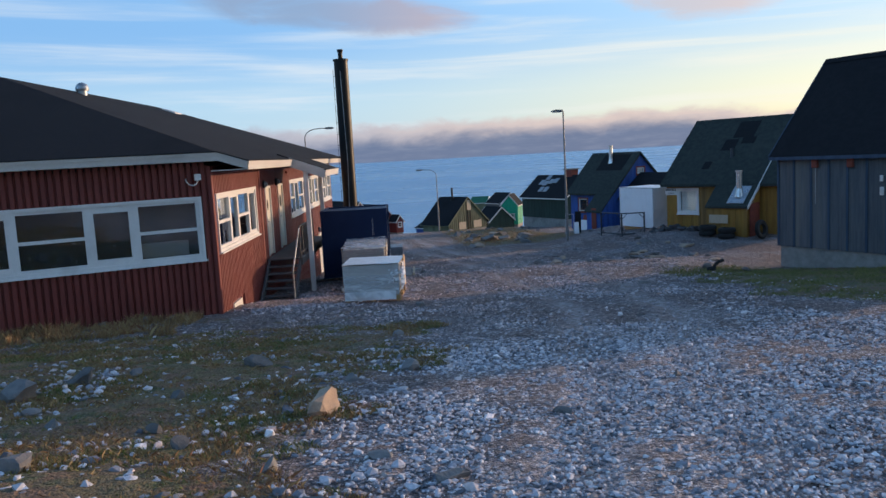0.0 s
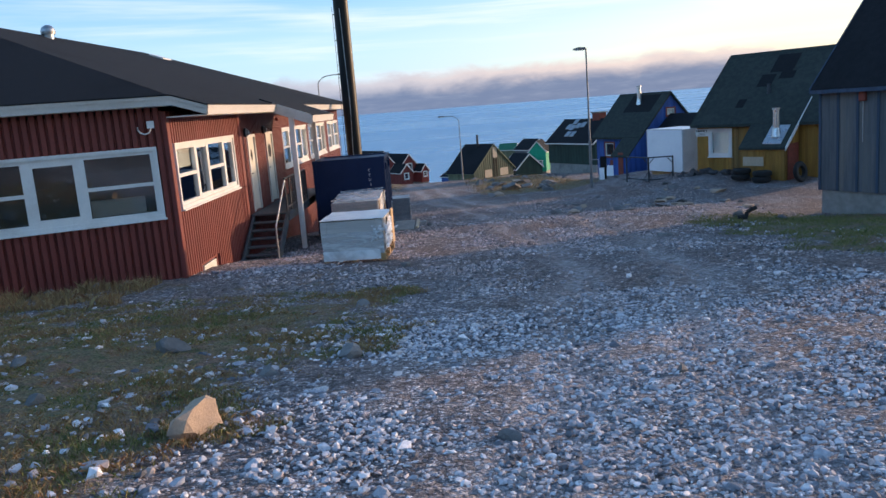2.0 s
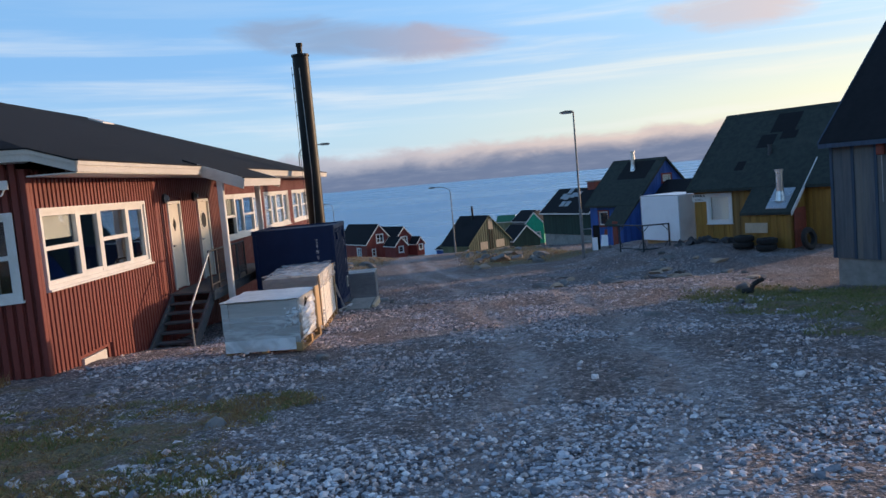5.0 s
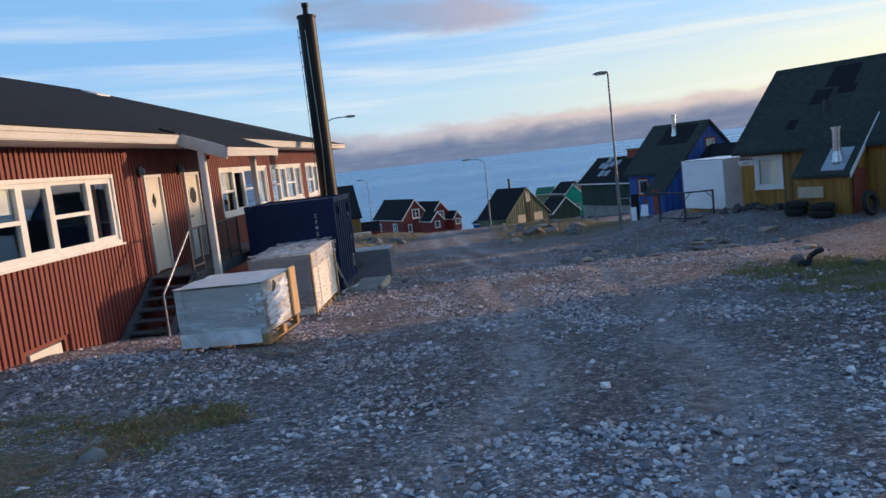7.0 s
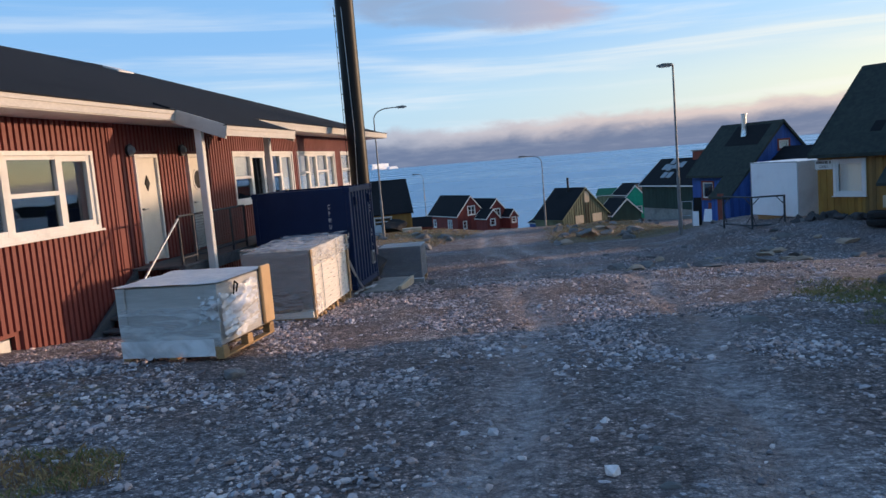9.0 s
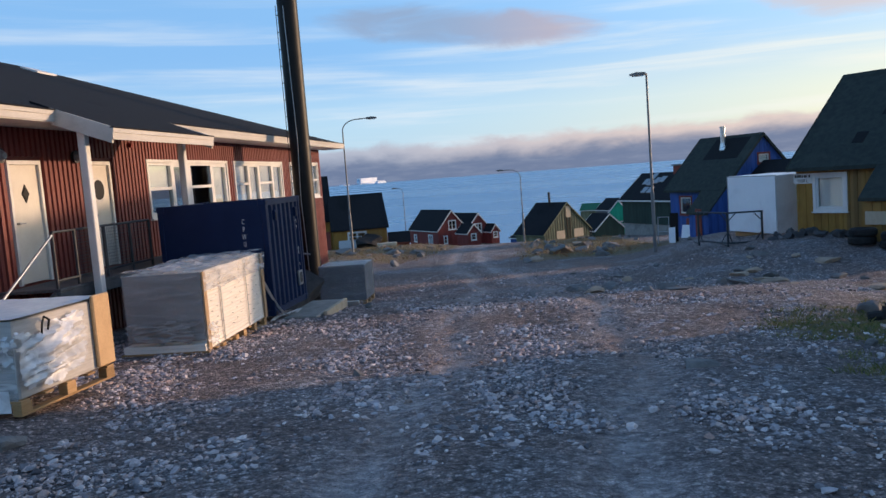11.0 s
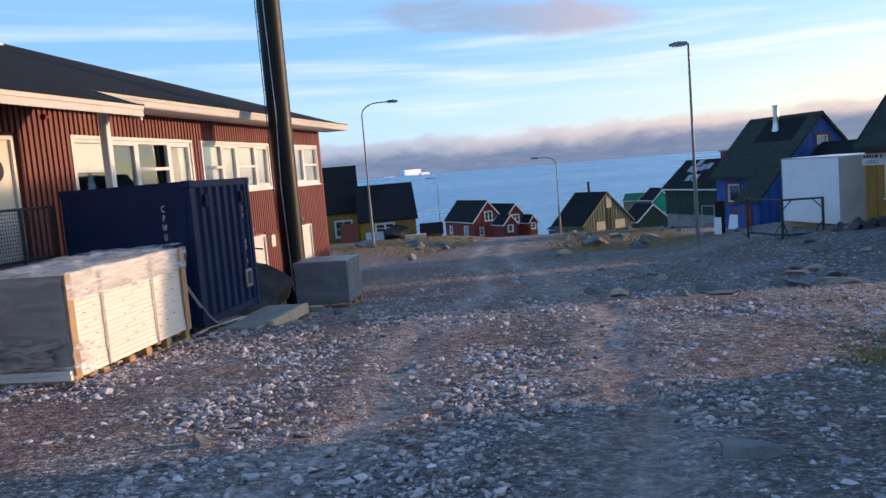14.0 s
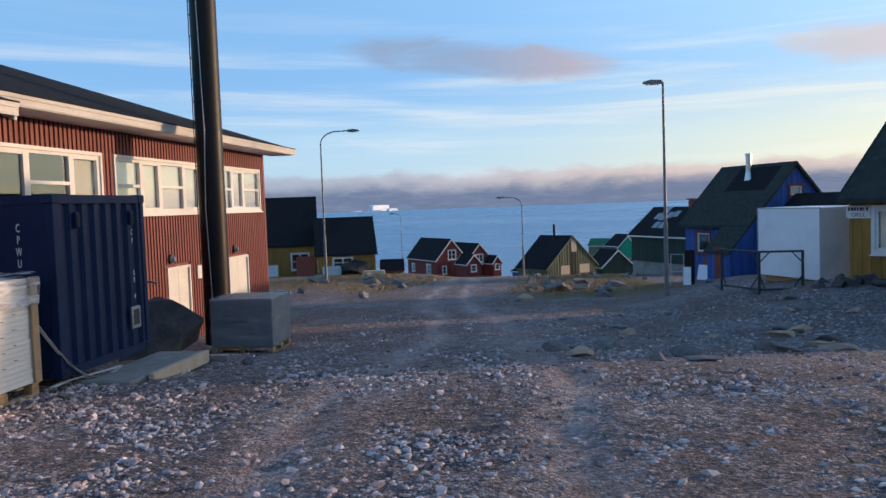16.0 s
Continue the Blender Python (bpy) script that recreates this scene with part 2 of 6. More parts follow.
WOOD_GREY = material("weathered_grey_boards", (0.115, 0.125, 0.135), (0.075, 0.085, 0.098), 7, 0.85, 0.5, 50, stretch=(1.5, 1.5, 0.10), c3=(0.16, 0.15, 0.135), s3=1.5, spread=0.14)
WOOD_BLUE = material("faded_blue_battens", (0.055, 0.085, 0.13), (0.04, 0.06, 0.095), 6, 0.85, 0.4, 50, stretch=(1, 1, 0.1), spread=0.15)
PANEL_WHITE = material("white_panel", (0.88, 0.89, 0.91), (0.83, 0.84, 0.87), 1.2, 0.4, 0.05, 30, c3=(0.70, 0.71, 0.73), s3=0.8)
PLY = material("bare_plywood", (0.55, 0.45, 0.33), (0.47, 0.38, 0.27), 5, 0.8, 0.2, 60, stretch=(1, 1, 0.3))
RUST = material("rust_red_paint", (0.26, 0.055, 0.035), (0.17, 0.045, 0.03), 6, 0.75, 0.3, 40)
INK = material("dark_lettering", (0.05, 0.035, 0.025), None, 10, 0.8, 0)
# near-black so sunlit rooms stay dim, their shade put into the colour
INNER_SHADE = material("painted_inner_shade", (0.035, 0.033, 0.032), (0.025, 0.024, 0.023), 2, 0.9, 0)
BLIND_GLARE = material("pale_blind_glare", (0.82, 0.81, 0.76), (0.76, 0.75, 0.71), 3, 0.8, 0.2, 20, stretch=(6, 6, 0.3))
ROCK = material("grey_boulder", (0.22, 0.205, 0.195), (0.14, 0.135, 0.135), 5, 0.88, 0.9, 45, c3=(0.30, 0.235, 0.18), s3=2.2, spread=0.25)
DARK_ROCK = material("dark_boulder", (0.085, 0.082, 0.085), (0.055, 0.054, 0.058), 4, 0.9, 0.9, 30, c3=(0.12, 0.105, 0.095), s3=1.8)
PALE_ROCK = material("pale_tan_boulder", (0.48, 0.35, 0.25), (0.38, 0.28, 0.21), 6, 0.88, 0.8, 45, c3=(0.30, 0.24, 0.20), s3=3)


def stone_material():
    m = bpy.data.materials.new("loose_gravel")
    m.use_nodes = True
    n = Nodes(m.node_tree)
    geo = n.add("ShaderNodeNewGeometry")
    tone = n.ramp(geo.outputs["Random Per Island"], [(0.0, (0.10, 0.105, 0.12)), (0.22, (0.24, 0.245, 0.27)), (0.5, (0.42, 0.425, 0.46)), (0.72, (0.56, 0.565, 0.60)), (0.82, (0.46, 0.37, 0.34)), (0.93, (0.78, 0.77, 0.78)), (1.0, (0.27, 0.21, 0.18))])
    # crushed pale rock at the top of the road, stones tinted pinker below it
    place = n.add("ShaderNodeSeparateXYZ", [geo.outputs["Position"]])
    pinker = n.math("MULTIPLY", n.span(place.outputs[1], 10, 17), n.span(n.noise(geo.outputs["Position"], 0.5, 4, 0.6), 0.35, 0.6, 0.45, 1.0))
    tone = n.mix(pinker, n.mix(1.0, tone, (1.22, 1.2, 1.2, 1), "MULTIPLY"), n.mix(1.0, tone, (1.08, 0.90, 0.83, 1), "MULTIPLY"))
    g = n.noise(geo.outputs["Position"], 40, 5, 0.65)
    col = n.mix(0.5, tone, n.mix(n.span(g, 0.25, 0.75), (0.6, 0.6, 0.6, 1), (1.3, 1.3, 1.3, 1)), "MULTIPLY")
    bs = n.add("ShaderNodeBsdfPrincipled", {"Base Color": col, "Roughness": 0.85, "Specular IOR Level": 0.25})
    n.put(bs.inputs["Normal"], n.add("ShaderNodeBump", {"Strength": 0.4, "Distance": 0.006, "Height": g}))
    n.add("ShaderNodeOutputMaterial", [bs])
    return m


STONES = stone_material()
ICE = material("blue_white_ice", (0.85, 0.88, 0.92), (0.70, 0.78, 0.88), 0.05, 0.5, 0.2, 0.3)
DULL_GREEN = material("faded_green_sheet", (0.03, 0.17, 0.09), (0.025, 0.13, 0.07), 3, 0.7, 0.2, 20)


# ---- mesh building ----
class MB:
    """Collects faces of one mesh; at() sets the frame in which points are given."""
    def __init__(self, m=None):
        self.v, self.f, self.m = [], [], m or Matrix()

    def add(self, pts, faces):
        k = len(self.v)
        self.v += [tuple(self.m @ Vector(p)) for p in pts]
        self.f += [tuple(i + k for i in q) for q in faces]
        return self

    def hexa(self, a, b):
        """Four points below, four above, both counter-clockwise from above."""
        return self.add([*a, *b], [(3, 2, 1, 0), (4, 5, 6, 7), (0, 1, 5, 4), (1, 2, 6, 5), (2, 3, 7, 6), (3, 0, 4, 7)])

    def box(self, x0, y0, z0, x1, y1, z1, c=0.0):
        if x0 > x1: x0, x1 = x1, x0
        if y0 > y1: y0, y1 = y1, y0
        if z0 > z1: z0, z1 = z1, z0
        if not c:
            return self.hexa([(x0, y0, z0), (x1, y0, z0), (x1, y1, z0), (x0, y1, z0)], [(x0, y0, z1), (x1, y0, z1), (x1, y1, z1), (x0, y1, z1)])
        c = min(c, (x1 - x0) * 0.45, (y1 - y0) * 0.45, (z1 - z0) * 0.45)
        ring = lambda x0, y0, x1, y1, z, k: [(x0 + k, y0, z), (x1 - k, y0, z), (x1, y0 + k, z), (x1, y1 - k, z), (x1 - k, y1, z), (x0 + k, y1, z), (x0, y1 - k, z), (x0, y0 + k, z)]
        rs = ring(x0 + c, y0 + c, x1 - c, y1 - c, z0, c * 0.4) + ring(x0, y0, x1, y1, z0 + c, c) + ring(x0, y0, x1, y1, z1 - c, c) + ring(x0 + c, y0 + c, x1 - c, y1 - c, z1, c * 0.4)
        fs = [tuple(range(7, -1, -1)), tuple(range(24, 32))]
        for r in range(3):
            for i in range(8):
                j = (i + 1) % 8
                fs.append((r * 8 + i, r * 8 + j, r * 8 + 8 + j, r * 8 + 8 + i))
        return self.add(rs, fs)

    def prism(self, poly, a, b):
        """poly: points (p, q); a and b map them to the two end faces."""
        n = len(poly)
        return self.add([a(*p) for p in poly] + [b(*p) for p in poly], [tuple(range(n - 1, -1, -1)), tuple(range(n, 2 * n))] + [(i, (i + 1) % n, n + (i + 1) % n, n + i) for i in range(n)])

    def cyl(self, p0, p1, r0, r1=None, n=14, caps=True):
        r1 = r0 if r1 is None else r1
        p0, p1 = Vector(p0), Vector(p1)
        q = (p1 - p0).to_track_quat("Z", "Y")
        ring = lambda p, r: [tuple(p + q @ Vector((r * math.cos(2 * math.pi * i / n), r * math.sin(2 * math.pi * i / n), 0))) for i in range(n)]
        fs = [(i, (i + 1) % n, n + (i + 1) % n, n + i) for i in range(n)]
        self.add(ring(p0, r0) + ring(p1, r1), fs)
        if caps:
            self.add(ring(p0, r0), [tuple(range(n - 1, -1, -1))])
            self.add(ring(p1, r1), [tuple(range(n))])
        return self

    def pipe(self, pts, r, n=8):
        for a, b in zip(pts, pts[1:]):
            self.cyl(a, b, r, n=n)
        return self

    def ribbon(self, pts, w, t=0.004):
        """A flat band through pts, w wide."""
        for a, b in zip(pts, pts[1:]):
            a, b = Vector(a), Vector(b)
            s = (b - a).cross(Vector((0, 0, 1)))
            s = (s.normalized() if s.length > 1e-6 else Vector((1, 0, 0))) * w / 2
            up = Vector((0, 0, t))
            self.hexa([a - s, a + s, b + s, b - s], [a - s + up, a + s + up, b + s + up, b - s + up])
        return self


def mesh_object(name, mb, mat, smooth=False):
    me = bpy.data.meshes.new(name)
    me.from_pydata(mb.v, [], mb.f)
    me.materials.append(mat)
    if smooth:
        me.shade_smooth()
        me.set_sharp_from_angle(angle=radians(40))
    me.update()
    return new(name, me)


def part(name, mb, mat, parent, label="", smooth=False):
    ob = mesh_object(name, mb, mat, smooth)
    ob.parent = parent
    return tagged(ob, label)


def thing(name, m, label, category, group="", kind=""):
    ob = new(name)
    ob.empty_display_size = 0.2
    ob.matrix_world = m
    return tagged(ob, label, category, group, kind)


def solo(name, mb, mat, label, category, group="", kind="", smooth=False, m=None):
    ob = mesh_object(name, mb, mat, smooth)
    if m:
        ob.matrix_world = m
    return tagged(ob, label, category, group, kind)


# ---- ground ----
PROFILE = ((-60, 5.5), (-20, 2.6), (1, 0.36), (5, -0.10), (10.7, -0.75), (15, -1.15), (19, -1.45), (24, -1.95), (28, -2.10), (31, -2.45), (35, -3.00), (45, -3.65), (50, -3.9),
           (58, -4.40), (87, -6.3), (100, -7.6), (110, -8.9), (128, -10.9), (150, -15.5), (200, -25), (260, -34), (420, -42))
PY, PZ = np.array([p[0] for p in PROFILE], float), np.array([p[1] for p in PROFILE], float)


def step(v, a, b):
    t = np.clip((v - a) / (b - a), 0, 1)
    return t * t * (3 - 2 * t)


def land(x, y):
    """Height of the ground, without its small unevenness."""
    x, y = np.asarray(x, float), np.asarray(y, float)
    z = sum(np.interp(y + d, PY, PZ) for d in (-1.2, 0, 1.2)) / 3
    z = z + 0.95 * step(x, 7, 14) * step(y, 33, 41) * (1 - step(y, 47, 68))
    z = z - 0.28 * step(x, 8, 12) * step(y, 20, 26) * (1 - step(y, 29, 35))
    z = z + 0.45 * step(-x, 3.5, 8) * step(y, 50, 60) * (1 - step(y, 100, 118))
    z = z + 0.10 * step(-x, 1, 4) * step(y, 4, 8) * (1 - step(y, 12, 17))
    z = z + 0.10 * step(-x, -1.0, 1.0) * step(y, 15, 18.5) * (1 - step(y, 20.8, 23.5))
    return z


RUT_Y = (0, 5, 10, 14, 18, 24, 30, 40, 50, 80, 110)
RUT_A = (0.4, 1.0, 2.1, 2.8, 3.35, 2.95, 2.65, 2.1, -0.1, -2.8, -5.8)
RUT_B = (1.6, 2.2, 3.4, 4.4, 5.1, 5.4, 5.15, 3.8, 1.5, -1.2, -4.2)


def ruts(x, y, width):
    """How far a place lies in one of the two winding wheel tracks, 0 to 1."""
    y2 = np.asarray(y, float)
    c = sum(np.exp(-((x - sum(np.interp(y2 + d, RUT_Y, r) for d in (-2, 0, 2)) / 3 - 0.12 * np.sin(0.9 * y2 + k)) / width) ** 2) for k, r in enumerate((RUT_A, RUT_B)))
    return np.clip(c, 0, 1)


def grass_mask(x, y):
    """Where low tundra plants grow between the stones; bare adds dark, shaded earth."""
    x, y = x + 0.32 * np.sin(1.9 * y + 0.5) + 0.20 * np.sin(4.3 * y + 1.3 * x) + 0.10 * np.sin(9.1 * y - 3.0 * x), y + 0.35 * np.sin(1.6 * x + 1.0) + 0.22 * np.sin(4.7 * x + 2.0 * y)
    a = step(-x, 0.1, 1.6) * step(y, 1.5, 4) * (1 - step(y, 13.2, 15.6))
    edge = np.exp(-((x + 0.2 + 0.035 * (y - 12)) / 0.55) ** 2) * step(y, 9, 12) * (1 - step(y, 15, 18)) * 0.8
    b = step(x, 6.8, 8.6) * step(y, 14, 16.5) * (1 - step(y, 25.0, 27.0)) * (1 - step(x, 30, 40))
    c = step(y, 49, 53) * (1 - step(y, 84, 96)) * (1 - step(x, 9.5, 13.0)) * step(x, 2.4 - 0.02 * (y - 50), 4.0)
    d = step(-x, 2.2, 4.5) * step(y, 55, 58) * 0.75
    e = step(np.abs(x - 2), 16, 24) * 0.8
    g = step(y, 96, 110) * (step(np.abs(x + 3), 3, 6)) * 0.8
    w = step(-x, 5, 7) * (1 - step(np.abs(y - 17.6), 0.6, 1.6)) * 0.9
    # extra dark cover by the building, part earth and part painted shade
    bare = 0.5 * step(-x, -0.8, 0.8) * step(y, 12, 14) * (1 - step(y, 17.5, 19.5))
    tuft = 0.8 * np.exp(-((x + 0.8) / 1.25) ** 2 - ((y - 13.7) / 1.6) ** 2)
    return np.maximum.reduce([bare, a, edge, b, c, d, e, g, w, tuft])


def make_ground():
    xs = np.unique(np.concatenate([np.arange(-260, -40, 12.0), np.arange(-40, -8, 1.0), np.arange(-8, 13, 0.11), np.arange(13, 40, 0.9), np.arange(40, 270, 12.0)]).round(3))
    ys = np.unique(np.concatenate([np.arange(-120, -6, 6.0), np.arange(-6, 3, 0.5), np.arange(3, 34, 0.11), np.arange(34, 70, 0.4), np.arange(70, 140, 1.5), np.arange(140, 430, 8.0)]).round(3))
    X, Y = np.meshgrid(xs, ys)
    Z = land(X, Y)
    G = grass_mask(X, Y)
    flat = np.zeros(X.size)
    lump = np.zeros(X.size)
    for i, (x, y) in enumerate(zip(X.ravel(), Y.ravel())):
        lump[i] = noise.noise((x * 0.55, y * 0.55, 0.0))
        if -9 < x < 14 and 2 < y < 40:
            flat[i] = noise.noise((x * 3.1, y * 3.1, 4.0)) * 0.6 + noise.noise((x * 7.7, y * 7.7, 8.0)) * 0.4
    lump, flat = lump.reshape(X.shape), flat.reshape(X.shape)
    near = (1 - step(Y, 60, 110))
    Z = Z + lump * 0.035 * near * (1 + 1.2 * G) + flat * 0.034 * (1 + 0.6 * G)
    # two worn wheel tracks down the road
    Z = Z - 0.028 * ruts(X, Y, 0.26) * step(Y, 3, 6) + 0.014 * np.clip(ruts(X, Y, 0.55) - ruts(X, Y, 0.28), 0, 1) * step(Y, 3, 6)
    rows, cols = X.shape
    mb = MB()
    mb.v = list(zip(X.ravel(), Y.ravel(), Z.ravel()))
    idx = np.arange(rows * cols).reshape(rows, cols)
    mb.f = list(zip(idx[:-1, :-1].ravel().tolist(), idx[:-1, 1:].ravel().tolist(), idx[1:, 1:].ravel().tolist(), idx[1:, :-1].ravel().tolist()))
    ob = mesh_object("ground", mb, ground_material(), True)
    for name, val in (("plants", G), ("fresh", (1 - step(Y, 8, 15)) * step(X, -0.5, 0.5)), ("track", ruts(X, Y, 0.42) * step(Y, -5, 5))):
        at = ob.data.attributes.new(name, "FLOAT", "POINT")
        at.data.foreach_set("value", np.clip(val, 0, 1).ravel().astype(np.float32))
    return tagged(ob, "sloping grey gravel road with brown earth and tundra plants", "ground", kind="structure")


def ground_material():
    m = bpy.data.materials.new("gravel_ground")
    m.use_nodes = True
    n = Nodes(m.node_tree)
    co = n.add("ShaderNodeNewGeometry").outputs["Position"]
    big, mid = n.noise(co, 0.35, 4, 0.6, 0.4), n.noise(co, 2.4, 6, 0.65, 0.3)
    fine = n.noise(co, 26, 5, 0.7)
    flow = n.add("ShaderNodeVectorMath", [co, n.vec(n.math("MULTIPLY", fine, 0.03), n.math("MULTIPLY", mid, 0.05), 0.0)])
    vor = n.add("ShaderNodeTexVoronoi", {"Vector": flow, "Scale": 22.0, "Randomness": 1.0})
    vor2 = n.add("ShaderNodeTexVoronoi", {"Vector": flow, "Scale": 52.0, "Randomness": 1.0})
    grey = n.mix(n.span(mid, 0.35, 0.65), (0.60, 0.575, 0.59, 1), (0.42, 0.40, 0.41, 1))
    earth = n.mix(n.span(fine, 0.3, 0.7), (0.46, 0.33, 0.285, 1), (0.32, 0.225, 0.195, 1))
    streak = n.noise(n.add("ShaderNodeMapping", {0: co, 3: (0.9, 0.16, 1)}).outputs[0], 1.0, 5, 0.6, 0.8)
    bare = n.span(n.math("ADD", n.math("MULTIPLY", big, 0.55), n.math("MULTIPLY", streak, 0.45)), 0.43, 0.55)
    col = n.mix(n.math("MULTIPLY", bare, 0.8), grey, earth)
    trk = n.add("ShaderNodeAttribute")
    trk.attribute_name = "track"
    worn = n.math("MULTIPLY", n.math("MULTIPLY", trk.outputs["Fac"], n.span(mid, 0.22, 0.5)), 0.95)
    col = n.mix(worn, col, n.mix(n.span(streak, 0.4, 0.6), (0.36, 0.275, 0.245, 1), (0.50, 0.46, 0.46, 1)))
    fr = n.add("ShaderNodeAttribute")
    fr.attribute_name = "fresh"
    fresh = n.math("MULTIPLY", fr.outputs["Fac"], n.span(n.math("ADD", mid, n.math("MULTIPLY", big, 0.5)), 0.45, 0.9, 0.95, 0.35))
    col = n.mix(fresh, col, (0.62, 0.62, 0.65, 1))
    # single pebbles, the shade in the gaps between them painted as dark brown
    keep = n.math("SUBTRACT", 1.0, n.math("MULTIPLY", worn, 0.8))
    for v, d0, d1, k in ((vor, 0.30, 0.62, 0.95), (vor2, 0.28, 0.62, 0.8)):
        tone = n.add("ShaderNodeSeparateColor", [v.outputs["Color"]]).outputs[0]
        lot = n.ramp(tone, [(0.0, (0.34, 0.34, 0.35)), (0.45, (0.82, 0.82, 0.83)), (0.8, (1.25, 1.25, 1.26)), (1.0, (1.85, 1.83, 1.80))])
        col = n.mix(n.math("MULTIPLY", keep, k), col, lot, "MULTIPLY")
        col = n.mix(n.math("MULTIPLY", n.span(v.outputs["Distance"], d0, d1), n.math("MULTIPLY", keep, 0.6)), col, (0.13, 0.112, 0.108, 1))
    patch = n.noise(co, 9.0, 4, 0.6)
    col = n.mix(0.7, col, n.mix(n.span(patch, 0.34, 0.66), (0.62, 0.60, 0.60, 1), (1.42, 1.41, 1.40, 1)), "MULTIPLY")
    pl = n.add("ShaderNodeAttribute")
    pl.attribute_name = "plants"
    moss = n.mix(n.span(n.noise(co, 1.3, 5, 0.65, 0.6), 0.38, 0.62), (0.21, 0.165, 0.085, 1), (0.26, 0.155, 0.10, 1))
    moss = n.mix(n.span(n.noise(co, 4.0, 5, 0.65), 0.45, 0.7), moss, (0.115, 0.135, 0.05, 1))
    moss = n.mix(0.8, moss, n.mix(n.span(fine, 0.3, 0.7), (0.45, 0.45, 0.45, 1), (1.6, 1.6, 1.6, 1)), "MULTIPLY")
    cover = n.math("MULTIPLY", n.span(n.math("ADD", pl.outputs["Fac"], n.math("MULTIPLY", n.math("SUBTRACT", n.noise(co, 1.9, 6, 0.7), 0.5), 1.5)), 0.45, 0.8), 0.85)
    col = n.mix(cover, col, moss)
    bs = n.add("ShaderNodeBsdfPrincipled", {"Base Color": col, "Roughness": 0.92, "Specular IOR Level": 0.2})
    h = n.math("ADD", n.math("MULTIPLY", vor.outputs["Distance"], -0.9), n.math("ADD", n.math("MULTIPLY", vor2.outputs["Distance"], -0.5), n.math("ADD", n.math("MULTIPLY", fine, 0.5), n.math("MULTIPLY", patch, 2.2))))
    n.put(bs.inputs["Normal"], n.add("ShaderNodeBump", {"Strength": 1.0, "Distance": 0.045, "Height": h}))
    n.add("ShaderNodeOutputMaterial", [bs])
    return m


def sea_material():
    m = bpy.data.materials.new("calm_sea")
    m.use_nodes = True
    n = Nodes(m.node_tree)
    co = n.add("ShaderNodeNewGeometry").outputs["Position"]
    st = n.add("ShaderNodeMapping", {0: co, 3: (0.0012, 0.006, 1)}).outputs[0]
    band = n.noise(st, 1.0, 5, 0.6, 0.5)
    col = n.mix(n.span(band, 0.35, 0.65), (0.20, 0.36, 0.50, 1), (0.25, 0.42, 0.56, 1))
    bs = n.add("ShaderNodeBsdfPrincipled", {"Base Color": col, "Specular IOR Level": 0.5})
    n.put(bs.inputs["Roughness"], n.span(band, 0.3, 0.7, 0.22, 0.35))
    rip = n.noise(n.add("ShaderNodeMapping", {0: co, 3: (0.25, 0.6, 1)}).outputs[0], 1.0, 5, 0.6)
    bp = n.add("ShaderNodeBump", {"Strength": 0.4, "Distance": 1.2, "Height": rip})
    # the faces of small waves that are turned to the shore
    ad = n.add("ShaderNodeVectorMath", [bp, (0.0, -0.13, 0.0)])
    n.put(bs.inputs["Normal"], n.add("ShaderNodeVectorMath", [ad]))
    ad.operation, bs.inputs["Normal"].links[0].from_node.operation = "ADD", "NORMALIZE"
    n.add("ShaderNodeOutputMaterial", [bs])
    return m


SEA = -22.0
make_ground()
mb = MB()
mb.add([(-6000, 180, SEA), (6000, 180, SEA), (6000, 4950, SEA), (-6000, 4950, SEA)], [(0, 1, 2, 3)])
solo("water", mb, sea_material(), "calm pale blue sea reaching the horizon", "sea", kind="structure")


# ---- walls, windows, roofs ----
def wall_grid(mb, s0, s1, z0, z1, holes, put, t):
    """A wall t thick from s0 to s1 with rectangular holes (s0, s1, z0, z1); put maps (s, out, z) to a point."""
    ss = sorted({s0, s1, *[h[0] for h in holes], *[h[1] for h in holes]})
    zs = sorted({z0, z1, *[h[2] for h in holes], *[h[3] for h in holes]})
    for a, b in zip(ss, ss[1:]):
        for c, d in zip(zs, zs[1:]):
            if any(h[0] < (a + b) / 2 < h[1] and h[2] < (c + d) / 2 < h[3] for h in holes):
                continue
            mb.hexa([put(a, 0, c), put(b, 0, c), put(b, -t, c), put(a, -t, c)], [put(a, 0, d), put(b, 0, d), put(b, -t, d), put(a, -t, d)])


def boards(mb, s0, s1, low, top, holes, put, width, t=0.03, relief=0.014, gap=0.006):
    """Upright boards, every second one proud, cut round the holes."""
    n = max(1, round((s1 - s0) / width))
    w = (s1 - s0) / n
    for i in range(n):
        cuts = sorted({s0 + i * w + gap / 2, s0 + (i + 1) * w - gap / 2, *[e for h in holes for e in h[:2] if s0 + i * w + gap < e < s0 + (i + 1) * w - gap]})
        o = relief if i % 2 else 0.0
        for a, b in zip(cuts, cuts[1:]):
            spans = [(low, None)]
            for h in holes:
                if h[0] < (a + b) / 2 < h[1]:
                    spans = [(low, h[2]), (h[3], None)]
            for c, d in spans:
                da, db = (top(a), top(b)) if d is None else (d, d)
                if min(da, db) - c < 0.02:
                    continue
                mb.hexa([put(a, o, c), put(b, o, c), put(b, o - t, c), put(a, o - t, c)], [put(a, o, da), put(b, o, db), put(b, o - t, db), put(a, o - t, da)])


def put_on(mb, put, a, b, q0, q1, c, d):
    mb.hexa([put(a, q1, c), put(b, q1, c), put(b, q0, c), put(a, q0, c)], [put(a, q1, d), put(b, q1, d), put(b, q0, d), put(a, q0, d)])


